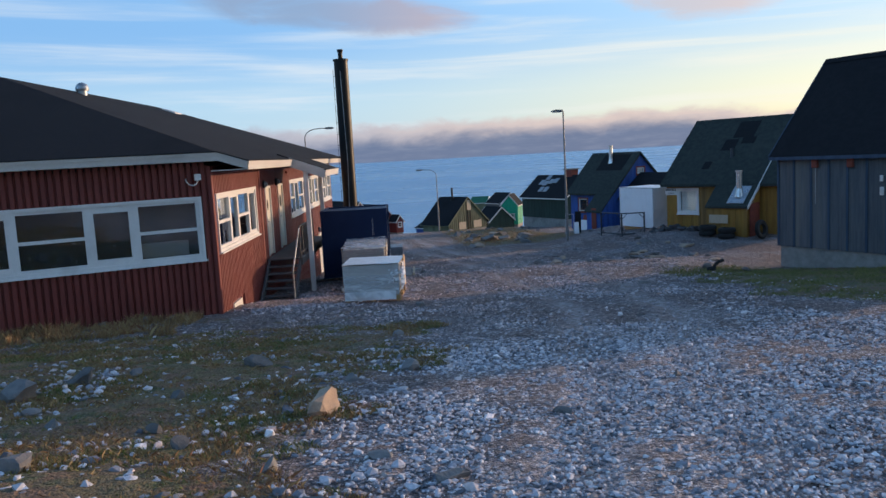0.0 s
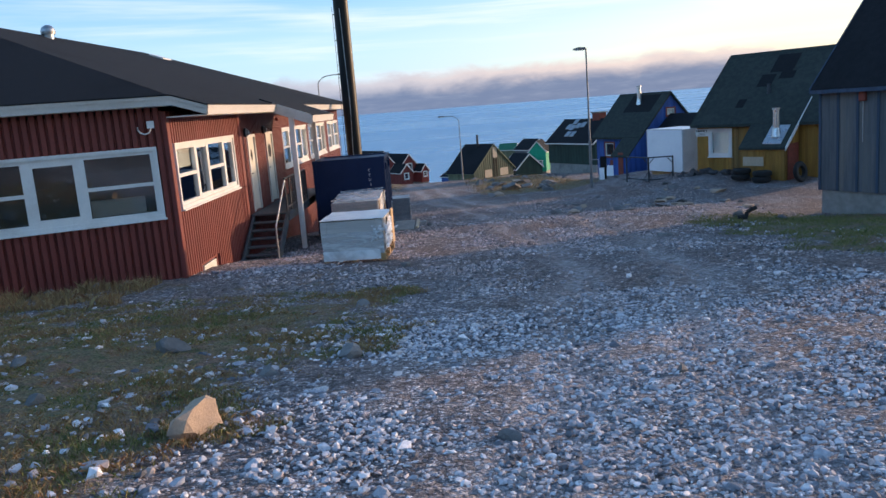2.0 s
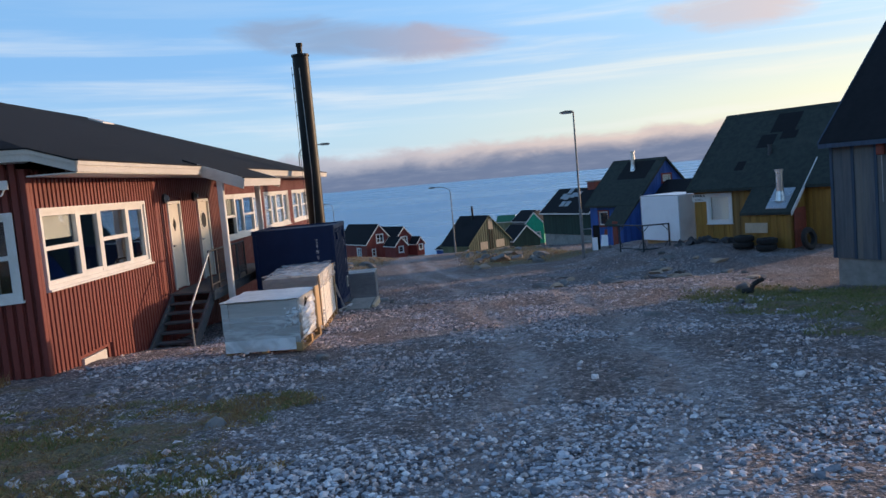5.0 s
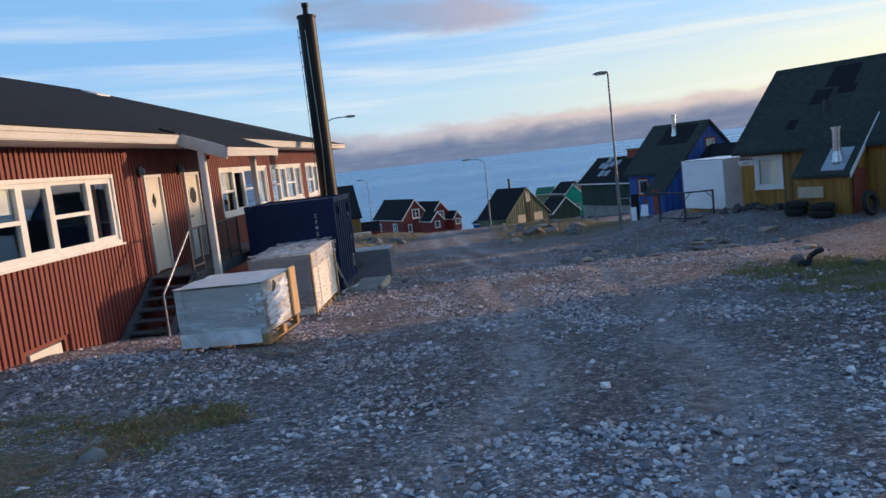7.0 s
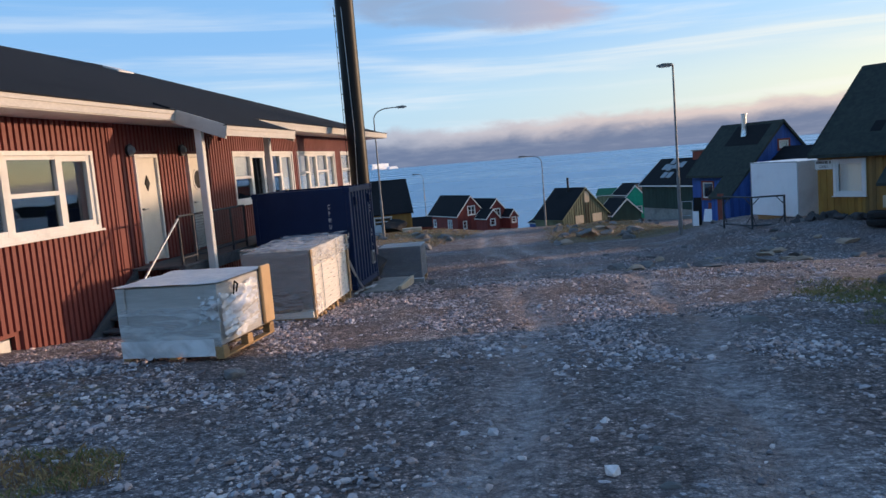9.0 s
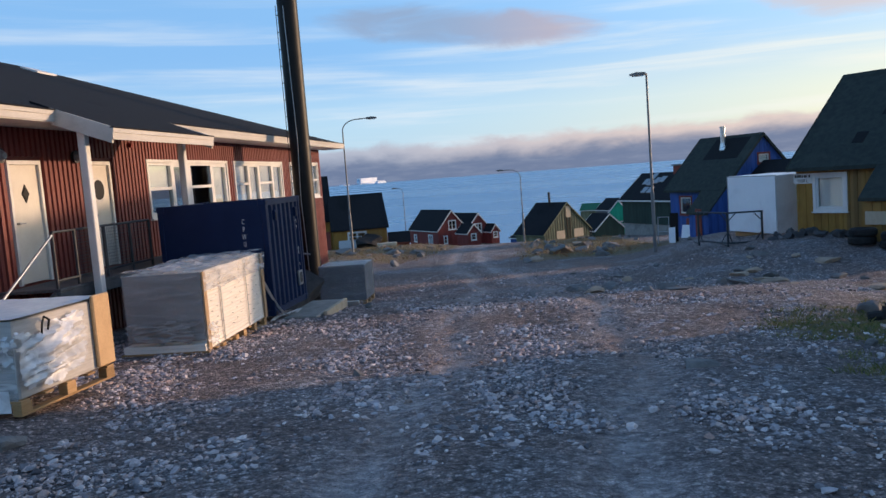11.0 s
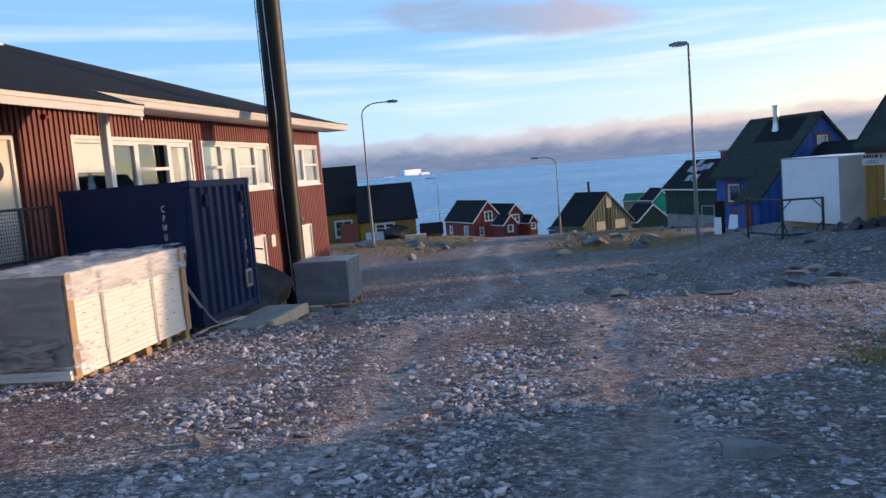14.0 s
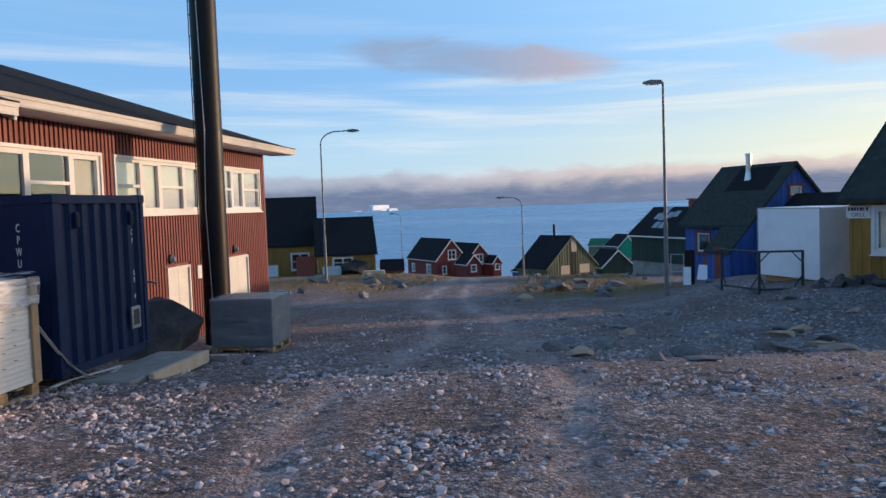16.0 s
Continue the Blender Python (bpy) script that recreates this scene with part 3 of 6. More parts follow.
def window(parent, put, s0, s1, z0, z1, lights, trim=0.07, frame_mat=WHITE, blind_glare=0.0, sill=True, out=0.05, sash_mat=None):
    """A window in the hole s0..s1, z0..z1. lights: (share of the width, rail height or None) for each light."""
    mb = MB()
    put_on(mb, put, s0 - trim, s1 + trim, -0.02, out, z1, z1 + trim)
    put_on(mb, put, s0 - trim, s1 + trim, -0.02, out, z0 - trim, z0)
    put_on(mb, put, s0 - trim, s0, -0.02, out - 0.003, z0, z1)
    put_on(mb, put, s1, s1 + trim, -0.02, out - 0.003, z0, z1)
    win = part("window", mb, frame_mat, parent)
    tot = sum(l[0] for l in lights)
    s = s0
    for i, (share, rail, *wide) in enumerate(lights):
        drawn = blind_glare[i] if isinstance(blind_glare, tuple) else blind_glare
        e = s + (s1 - s0) * share / tot
        fr = MB()
        k = wide[0] if wide else 0.065
        put_on(fr, put, s, s + k, -0.06, 0.015, z0, z1)
        put_on(fr, put, e - k, e, -0.06, 0.015, z0, z1)
        put_on(fr, put, s + k, e - k, -0.06, 0.012, z0, z0 + k)
        put_on(fr, put, s + k, e - k, -0.06, 0.012, z1 - k, z1)
        if rail is not None:
            zr = z0 + (z1 - z0) * rail
            put_on(fr, put, s + k, e - k, -0.058, 0.010, zr - 0.035, zr + 0.035)
        part("sash", fr, sash_mat or frame_mat, win)
        pn = MB()
        put_on(pn, put, s + k * 0.8, e - k * 0.8, -0.040, -0.032, z0 + k * 0.8, z1 - k * 0.8)
        part("pane", pn, DOUBLE_GLASS if parent is hall else GLASS, win).visible_shadow = False
        # besides real blinds, this sheet stands in for sky reflected in the pane
        if drawn:
            bl = MB()
            put_on(bl, put, s + k, e - k, -0.10, -0.09, z1 - (z1 - z0) * drawn, z1 - 0.02)
            part("blind_glare", bl, BLIND_GLARE, win, "pale sheet for drawn blinds and painted sky reflections")
        s = e
    if sill:
        sl = MB()
        put_on(sl, put, s0 - trim - 0.03, s1 + trim + 0.03, -0.02, out + 0.05, z0 - trim - 0.035, z0 - trim)
        part("sill", sl, frame_mat, win)
    return win


def slab(mb, p, along, down, t):
    """A roof plane: corner p, its two edges, thickness t upwards."""
    p, along, down, up = Vector(p), Vector(along), Vector(down), Vector((0, 0, t))
    mb.hexa([p, p + down, p + down + along, p + along], [p + up, p + down + up, p + down + along + up, p + along + up])


# ---- the long red building ----
WX, Y0, Y1, RIDGE_X, RIDGE_Z, EAVE_X, EAVE_Z = -4.4, 18.96, 44.3, -10.4, 4.58, -3.55, 2.06
WEST = 2 * RIDGE_X - WX
SLOPE = (RIDGE_Z - EAVE_Z) / (EAVE_X - RIDGE_X)
SKEW = radians(24)
hall = thing("long_building", Matrix(), "long red building with ribbed metal siding and dark hipped roof", "building")
east = lambda s, q, z: (WX + q, s, z)
# the end wall stands at a blunt angle to the long one
south = lambda s, q, z: (WX + (s - WX) * math.cos(SKEW) + q * math.sin(SKEW), Y0 + (s - WX) * math.sin(SKEW) - q * math.cos(SKEW), z)
south_y = lambda x: Y0 + (x - WX) * math.tan(SKEW)
FAR = WX + (WEST - WX) / math.cos(SKEW)
W2, W3, W4, W5 = (19.28, 23.66), (29.93, 34.46), (35.06, 39.26), (40.2, 43.64)
EAST_WIN = (W2, W3, W4, W5)
east_holes = [(a, b, 0.07, 1.28) for a, b in EAST_WIN] + [(25.12, 26.02, -0.83, 1.29), (27.38, 28.32, -0.83, 1.29), (37.15, 38.40, -3.2, -1.33), (40.9, 42.4, -3.2, -1.33), (20.15, 21.25, -2.3, -1.36)]
south_win = (-9.55, -4.70, -0.02, 1.25)
south_holes = [south_win]
mb = MB()
wall_grid(mb, Y0 + 0.1, Y1, -4.2, 2.0, east_holes, lambda s, q, z: (WX - 0.03 + q, s, z), 0.2)
wall_grid(mb, FAR, WX - 0.03, -3.2, 2.0, south_holes, lambda s, q, z: south(s, q - 0.03, z), 0.2)
mb.box(WEST, Y1 - 0.2, -4.2, WX - 0.25, Y1, 2.0)
mb.box(WEST, south_y(WEST) + 0.3, -4.2, WEST + 0.2, Y1 - 0.2, 2.0)
part("wall", mb, RED, hall)


def ribs(mb, s0, s1, low, top, holes, put, pitch=0.145):
    """Trapezoid ribs of metal siding, cut round the holes."""
    n = int((s1 - s0) / pitch)
    for i in range(n):
        c = s0 + (i + 0.5) * pitch
        spans = [(low, top)]
        for h in holes:
            if h[0] - 0.07 < c < h[1] + 0.07:
                spans = [t for a, b in spans for t in ((a, min(b, h[2] - 0.07)), (max(a, h[3] + 0.07), b)) if t[1] - t[0] > 0.05]
        for a, b in spans:
            mb.hexa([put(c - 0.042, 0.028, a), put(c + 0.042, 0.028, a), put(c + 0.062, -0.032, a), put(c - 0.062, -0.032, a)],
                    [put(c - 0.042, 0.028, b), put(c + 0.042, 0.028, b), put(c + 0.062, -0.032, b), put(c - 0.062, -0.032, b)])


mb = MB()
ribs(mb, Y0 + 0.06, Y1 - 0.06, -3.6, 1.98, east_holes, east)
part("siding", mb, RED, hall, "ribbed red metal siding")
mb = MB()
ribs(mb, FAR, WX - 0.06, -2.4, 2.1, south_holes, south)
part("siding", mb, RED, hall, "ribbed red metal siding")
mb = MB()
mb.box(WX - 0.05, Y0 - 0.05, -2.4, WX + 0.045, Y0 + 0.06, 1.98, 0.01)
part("corner_trim", mb, RED, hall)
for y in (24.40,):
    mb = MB()
    mb.box(WX - 0.02, y - 0.09, -2.6, WX + 0.045, y + 0.09, 1.98, 0.01)
    part("joint_cover", mb, RED, hall)
# windows
window(hall, south, *south_win[:2], *south_win[2:], [(1.17, None, 0.14), (1.38, 0.49), (0.97, None, 0.14), (1.33, 0.49)], trim=0.07)
FOUR = [(1.12, 0.5), (0.90, None, 0.10), (1.24, 0.5), (0.94, None, 0.10)]
window(hall, east, *W2, 0.07, 1.28, [(1.30, 0.5), (0.90, None, 0.10), (1.30, 0.5), (0.90, None, 0.10)], blind_glare=(0.38, 0, 0, 0))
# pale sheets in the next three windows paint the sky's reflection
window(hall, east, *W3, 0.07, 1.28, FOUR, blind_glare=(0.5, 0, 0, 0.97))
window(hall, east, *W4, 0.07, 1.28, FOUR, blind_glare=0.97)
window(hall, east, *W5, 0.07, 1.28, [(1.2, 0.5), (0.85, None, 0.10), (1.25, 0.5)], blind_glare=0.97)


def entrance(y0, y1, light):
    mb = MB()
    for a, b, c, d in ((y0, y0 + 0.06, -0.83, 1.29), (y1 - 0.06, y1, -0.83, 1.29), (y0 + 0.06, y1 - 0.06, 1.22, 1.29)):
        put_on(mb, east, a, b, -0.08, 0.05, c, d)
    door = part("door", mb, WHITE, hall, "cream entrance door")
    mb = MB()
    put_on(mb, east, y0 + 0.065, y1 - 0.065, -0.05, 0.0, -0.81, 1.215)
    leaf = part("leaf", mb, CREAM, door)
    c, z = (y0 + y1) / 2, 0.72
    rim, pane = MB(), MB()
    if light == "diamond":
        dia = lambda r, q: [east(c, q, z - r * 1.6), east(c + r, q, z), east(c, q, z + r * 1.6), east(c - r, q, z)]
        rim.hexa(dia(0.10, 0.0), dia(0.10, 0.012))
        pane.hexa(dia(0.075, 0.012), dia(0.075, 0.017))
    else:
        rim.cyl(east(c, 0.0, z), east(c, 0.014, z), 0.25, n=24)
        pane.cyl(east(c, 0.014, z), east(c, 0.02, z), 0.20, n=24)
    part("rim", rim, WHITE if light != "diamond" else BLACK, door)
    part("door_window", pane, BLACK, door, "dark door light")
    mb = MB()
    mb.cyl(east(y0 + 0.16, 0.0, 0.22), east(y0 + 0.16, 0.06, 0.22), 0.022)
    mb.cyl(east(y0 + 0.15, 0.055, 0.22), east(y0 + 0.29, 0.055, 0.22), 0.011)
    part("handle", mb, STEEL, door, "steel lever handle")


entrance(25.12, 26.02, "diamond")
entrance(27.38, 28.32, "round")
for y0, y1 in ((37.15, 38.40), (40.9, 42.4)):
    mb = MB()
    put_on(mb, east, y0, y0 + 0.06, -0.08, 0.05, -3.2, -1.33), put_on(mb, east, y1 - 0.06, y1, -0.08, 0.05, -3.2, -1.33), put_on(mb, east, y0 + 0.06, y1 - 0.06, -0.08, 0.05, -1.40, -1.33)
    dr = part("basement_door", mb, WHITE, hall, "pale basement door")
    for a, b in ((y0 + 0.065, (y0 + y1) / 2 - 0.004), ((y0 + y1) / 2 + 0.004, y1 - 0.065)):
        mb = MB()
        put_on(mb, east, a, b, -0.05, 0.0, -3.2, -1.405)
        part("leaf", mb, CREAM, dr)
mb = MB()
put_on(mb, east, 20.15, 21.06, -0.06, 0.02, -2.3, -1.37)
part("hatch", mb, CREAM, hall, "pale cellar hatch")
# panel added in the opening, its near-black colour painting the gap's shade
mb = MB()
put_on(mb, east, 21.07, 21.25, -0.2, -0.1, -2.3, -1.36)
part("hatch_gap_shade", mb, INNER_SHADE, hall, "near-black panel painting the shade beside the cellar hatch")
mb = MB()
put_on(mb, east, 38.75, 39.05, 0.0, 0.08, -1.75, -1.40)
part("vent_box", mb, CREAM, hall, "small wall vent")


def wall_lamp(p, n):
    mb = MB()
    p, n = Vector(p), Vector(n)
    mb.cyl(p, p + n * 0.06, 0.11, 0.125, 18)
    lamp = part("wall_lamp", mb, DARK_STEEL, hall, "round dark bulkhead lamp", True)
    mb = MB()
    mb.cyl(p + n * 0.06, p + n * 0.13, 0.10, 0.055, 18)
    part("lens", mb, BOX_WRAP, lamp, "dull glass lens", True)


for q in ((WX + 0.03, 24.95, 1.36), (WX + 0.03, 27.1, 1.37), (WX + 0.03, 37.35, -1.12), (WX + 0.03, 41.35, -1.10)):
    wall_lamp(q, (1, 0, 0))
mb = MB()
mb.pipe([south(-4.92, 0.03, 1.72), south(-4.92, 0.10, 1.66), south(-4.88, 0.14, 1.60), south(-4.80, 0.14, 1.57), south(-4.72, 0.14, 1.60), south(-4.68, 0.14, 1.68)], 0.014)
cl = part("corner_light", mb, WHITE, hall, "small white lamp on a bent bracket")
mb = MB()
put_on(mb, south, -4.75, -4.62, 0.08, 0.20, 1.68, 1.82)
part("lens", mb, WHITE, cl)
mb = MB()
mb.cyl(east(29.18, 0.02, 1.66), east(29.18, 0.11, 1.63), 0.06, 0.045, 14)
part("alarm_light", mb, RED_WOOD, hall, "small red alarm light under the eaves", True)

# hipped roof with overhang
ov_n = 44.92
ez = EAVE_Z
wx2 = 2 * RIDGE_X - EAVE_X
eave_y = lambda x: Y0 - 0.35 / math.cos(SKEW) + (x - WX) * math.tan(SKEW)
BEND_X = -4.15
BEND_Z = ez + SLOPE * (EAVE_X - BEND_X)
A, B, C, D = (EAVE_X, eave_y(EAVE_X), ez), (EAVE_X, ov_n, ez), (wx2, ov_n, ez), (wx2, eave_y(wx2), BEND_Z)
A2, R0, R1 = (BEND_X, eave_y(BEND_X), BEND_Z), (RIDGE_X, 22.3, RIDGE_Z), (RIDGE_X, 34.9, RIDGE_Z)
mb = MB()
dz = 0.14
low = lambda p: (p[0], p[1], p[2] - dz)
pts = [A, B, C, D, A2, R0, R1]
tops = [(0, 1, 6, 5, 4), (1, 2, 6), (2, 3, 5, 6), (3, 4, 5)]
rim = [0, 1, 2, 3, 4]
mb.add(pts + [low(p) for p in pts], tops + [tuple(7 + i for i in reversed(f)) for f in tops] + [(b, a, a + 7, b + 7) for a, b in zip(rim, rim[1:] + rim[:1])])
part("roof", mb, FELT, hall, "dark felt hipped roof")


def eaves_board(p, q, parent, deep=0.19, lip=0.012):
    """A fascia of two stepped boards with a thin drip edge, from p to q along the roof's edge."""
    p, q = Vector(p), Vector(q)
    d = (q - p)
    n = Vector((d.y, -d.x, 0)).normalized()
    for z0, z1, o0, o1, mat in ((-deep, -deep * 0.42, 0.002, 0.030, EAVES_PAINT), (-deep * 0.42, -lip, 0.002, 0.048, EAVES_PAINT), (-lip, 0.012, -0.02, 0.060, FELT)):
        mb = MB()
        mb.hexa([p + n * o1 + Vector((0, 0, z0)), q + n * o1 + Vector((0, 0, z0)), q + n * o0 + Vector((0, 0, z0)), p + n * o0 + Vector((0, 0, z0))],
                [p + n * o1 + Vector((0, 0, z1)), q + n * o1 + Vector((0, 0, z1)), q + n * o0 + Vector((0, 0, z1)), p + n * o0 + Vector((0, 0, z1))])
        part("fascia" if mat is EAVES_PAINT else "drip_edge", mb, mat, parent, "white eaves board" if mat is EAVES_PAINT else "")


eaves_board(A, (EAVE_X, 25.35, ez), hall)
eaves_board((EAVE_X, 29.30, ez), B, hall)
eaves_board(D, A2, hall)
eaves_board(A2, A, hall)
mb = MB()
mb.hexa([(WX + 0.03, Y0, ez - 0.205), (EAVE_X, eave_y(EAVE_X) + 0.03, ez - 0.205), (EAVE_X, ov_n, ez - 0.205), (WX + 0.03, ov_n, ez - 0.205)],
        [(WX + 0.03, Y0, ez - 0.18), (EAVE_X, eave_y(EAVE_X) + 0.03, ez - 0.18), (EAVE_X, ov_n, ez - 0.18), (WX + 0.03, ov_n, ez - 0.18)])
mb.hexa([(wx2, eave_y(wx2) + 0.03, BEND_Z - 0.20), (BEND_X, eave_y(BEND_X) + 0.03, BEND_Z - 0.20), (WX, Y0 + 0.1, BEND_Z - 0.20), (wx2, south_y(wx2) + 0.1, BEND_Z - 0.20)],
        [(wx2, eave_y(wx2) + 0.03, BEND_Z - 0.16), (BEND_X, eave_y(BEND_X) + 0.03, BEND_Z - 0.16), (WX, Y0 + 0.1, BEND_Z - 0.16), (wx2, south_y(wx2) + 0.1, BEND_Z - 0.16)])
part("soffit", mb, WHITE, hall)
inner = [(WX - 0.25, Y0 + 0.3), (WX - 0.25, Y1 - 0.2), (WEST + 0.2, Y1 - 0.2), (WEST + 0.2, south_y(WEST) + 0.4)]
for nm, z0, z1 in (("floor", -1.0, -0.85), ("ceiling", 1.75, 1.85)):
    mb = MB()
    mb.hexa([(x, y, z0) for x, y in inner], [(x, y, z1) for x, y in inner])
    part(nm, mb, INNER_SHADE, hall)
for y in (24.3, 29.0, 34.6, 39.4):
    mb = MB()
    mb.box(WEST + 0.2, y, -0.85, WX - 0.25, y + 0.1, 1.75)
    part("added_partition", mb, INNER_SHADE, hall)
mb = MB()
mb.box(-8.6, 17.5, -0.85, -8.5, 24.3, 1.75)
part("added_partition", mb, INNER_SHADE, hall)
# screen added to keep sunlit rooms from showing in the end window
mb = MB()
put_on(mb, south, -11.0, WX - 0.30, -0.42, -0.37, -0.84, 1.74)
part("added_partition", mb, INNER_SHADE, hall)
mb = MB()
put_on(mb, south, -5.95, -4.95, -0.30, -0.24, 0.04, 0.36)
part("folded_curtain", mb, CARD_GREY, hall, "pale folded curtain on the sill")
# roof vents
vx, vy = RIDGE_X + 0.4, 26.5
vz = RIDGE_Z - 0.4 * SLOPE
mb = MB()
mb.cyl((vx, vy, vz - 0.1), (vx, vy, vz + 0.12), 0.14, n=16)
vent = part("roof_vent", mb, STEEL, hall, "round steel roof vent", True)
mb = MB()
for i in range(5):
    a0, a1 = radians(-20 + 22 * i), radians(2 + 22 * i)
    mb.cyl((vx, vy, vz + 0.16 + 0.2 * math.sin(a0)), (vx, vy, vz + 0.16 + 0.2 * math.sin(a1)), 0.2 * math.cos(a0), 0.2 * max(0.02, math.cos(a1)), 16)
part("cowl", mb, STEEL, vent, "", True)
mb = MB()
yy, xx = 33.9, RIDGE_X + 0.55
zz = RIDGE_Z - SLOPE * 0.55
lift = lambda p, h: (p[0], p[1], p[2] + h)
quad = [(xx, yy, zz), (xx + 0.5, yy, zz - 0.5 * SLOPE), (xx + 0.5, yy + 0.9, zz - 0.5 * SLOPE), (xx, yy + 0.9, zz)]
mb.hexa(quad, [lift(p, 0.05) for p in quad])
part("roof_hatch", mb, WHITE, hall, "flat metal roof hatch")

# porch roof over the doors
PX, PY0, PY1 = -2.56, 25.33, 29.35
pz = lambda x: EAVE_Z - 0.40 * (x - EAVE_X)
mb = MB()
mb.hexa([(EAVE_X - 0.4, PY0, pz(EAVE_X - 0.4) - 0.04), (PX, PY0, pz(PX) - 0.04), (PX, PY1, pz(PX) - 0.04), (EAVE_X - 0.4, PY1, pz(EAVE_X - 0.4) - 0.04)],
        [(EAVE_X - 0.4, PY0, pz(EAVE_X - 0.4) + 0.03), (PX, PY0, pz(PX) + 0.03), (PX, PY1, pz(PX) + 0.03), (EAVE_X - 0.4, PY1, pz(EAVE_X - 0.4) + 0.03)])
porch = part("porch_roof", mb, FELT, hall, "lean-to felt roof over the doors")
for y in (PY0, PY1):
    mb = MB()
    mb.hexa([(EAVE_X - 0.05, y - 0.03, pz(EAVE_X) - 0.23), (PX, y - 0.03, pz(PX) - 0.23), (PX, y + 0.03, pz(PX) - 0.23), (EAVE_X - 0.05, y + 0.03, pz(EAVE_X) - 0.23)],
            [(EAVE_X - 0.05, y - 0.03, pz(EAVE_X) + 0.045), (PX, y - 0.03, pz(PX) + 0.045), (PX, y + 0.03, pz(PX) + 0.045), (EAVE_X - 0.05, y + 0.03, pz(EAVE_X) + 0.045)])
    part("bargeboard", mb, EAVES_PAINT, porch, "weathered white bargeboard")
eaves_board((PX, PY0 - 0.03, pz(PX) + 0.03), (PX, PY1 + 0.03, pz(PX) + 0.03), porch, 0.20)
for y in (25.45, 29.12):
    g = float(land(-3.15, y))
    mb = MB()
    mb.box(-3.22, y - 0.07, g - 0.1, -3.08, y + 0.07, pz(-3.15) - 0.05, 0.012)
    part("post", mb, WHITE, hall, "white square porch post")
mb = MB()
mb.box(-3.21, PY0 + 0.1, pz(-3.15) - 0.20, -3.09, PY1 - 0.1, pz(-3.15) - 0.06, 0.01)
part("beam", mb, WHITE, porch)

# deck, steps and rail
deck = thing("entrance_deck", Matrix(), "grey raised deck with steps and a steel mesh rail", "deck")
for i in range(9):
    mb = MB()
    x0 = WX + 0.05 + i * 0.118
    mb.box(x0, 24.55, -0.90, x0 + 0.112, 31.2, -0.85, 0.006)
    part("plank", mb, GREY_DECK, deck)
mb = MB()
mb.box(-3.36, 24.55, -1.08, -3.30, 31.2, -0.905, 0.01)
part("rim_joist", mb, GREY_DECK, deck)
for i in range(6):
    z = -0.87 - 0.175 * (i + 1)
    y = 24.55 - 0.27 * (i + 1)
    mb = MB()
    mb.box(-4.27, y, z - 0.045, -3.42, y + 0.29, z, 0.008)
    part("tread", mb, GREY_DECK, deck)
for x in (-4.32, -3.41):
    mb = MB()
    mb.hexa([(x, 22.8, -2.15), (x + 0.05, 22.8, -2.15), (x + 0.05, 24.6, -1.16), (x, 24.6, -1.16)], [(x, 22.8, -1.85), (x + 0.05, 22.8, -1.85), (x + 0.05, 24.6, -0.86), (x, 24.6, -0.86)])
    part("stringer", mb, GREY_DECK, deck)
mb = MB()
mb.pipe([(-3.36, 22.95, -2.0), (-3.36, 22.95, -1.02), (-3.36, 24.6, 0.02)], 0.022)
part("stair_rail", mb, STEEL, deck, "sloping steel handrail", True)
ys = [24.6, 25.2, 26.1, 27.0, 27.75]
for y in ys:
    mb = MB()
    mb.cyl((-3.36, y, -0.95), (-3.36, y, 0.06), 0.025)
    part("rail_post", mb, DARK_STEEL, deck)
for z in (0.06, -0.72):
    mb = MB()
    mb.cyl((-3.36, ys[0], z), (-3.36, ys[-1], z), 0.022)
    part("rail", mb, DARK_STEEL, deck)
for a, b in zip(ys[1:], ys[2:]):
    mb = MB()
    for k in range(1, 16):
        y = a + (b - a) * k / 16
        mb.cyl((-3.36, y, -0.72), (-3.36, y, 0.05), 0.004, n=4)
    for k in range(1, 14):
        z = -0.72 + 0.77 * k / 14
        mb.cyl((-3.36, a, z), (-3.36, b, z), 0.004, n=4)
    part("mesh_panel", mb, DARK_STEEL, deck, "wire mesh infill")


# ---- houses ----
def lettering(text, size, m, mat, parent, name="lettering"):
    cu = bpy.data.curves.new(name, "FONT")
    cu.body, cu.size, cu.extrude, cu.align_x, cu.align_y = text, size, 0.002, "CENTER", "CENTER"
    tmp = new("tmp", cu)
    me = bpy.data.meshes.new_from_object(tmp.evaluated_get(bpy.context.evaluated_depsgraph_get()))
    bpy.data.objects.remove(tmp)
    me.materials.clear()
    me.materials.append(mat)
    ob = new(name, me)
    ob.parent = parent
    ob.matrix_local = m
    return ob


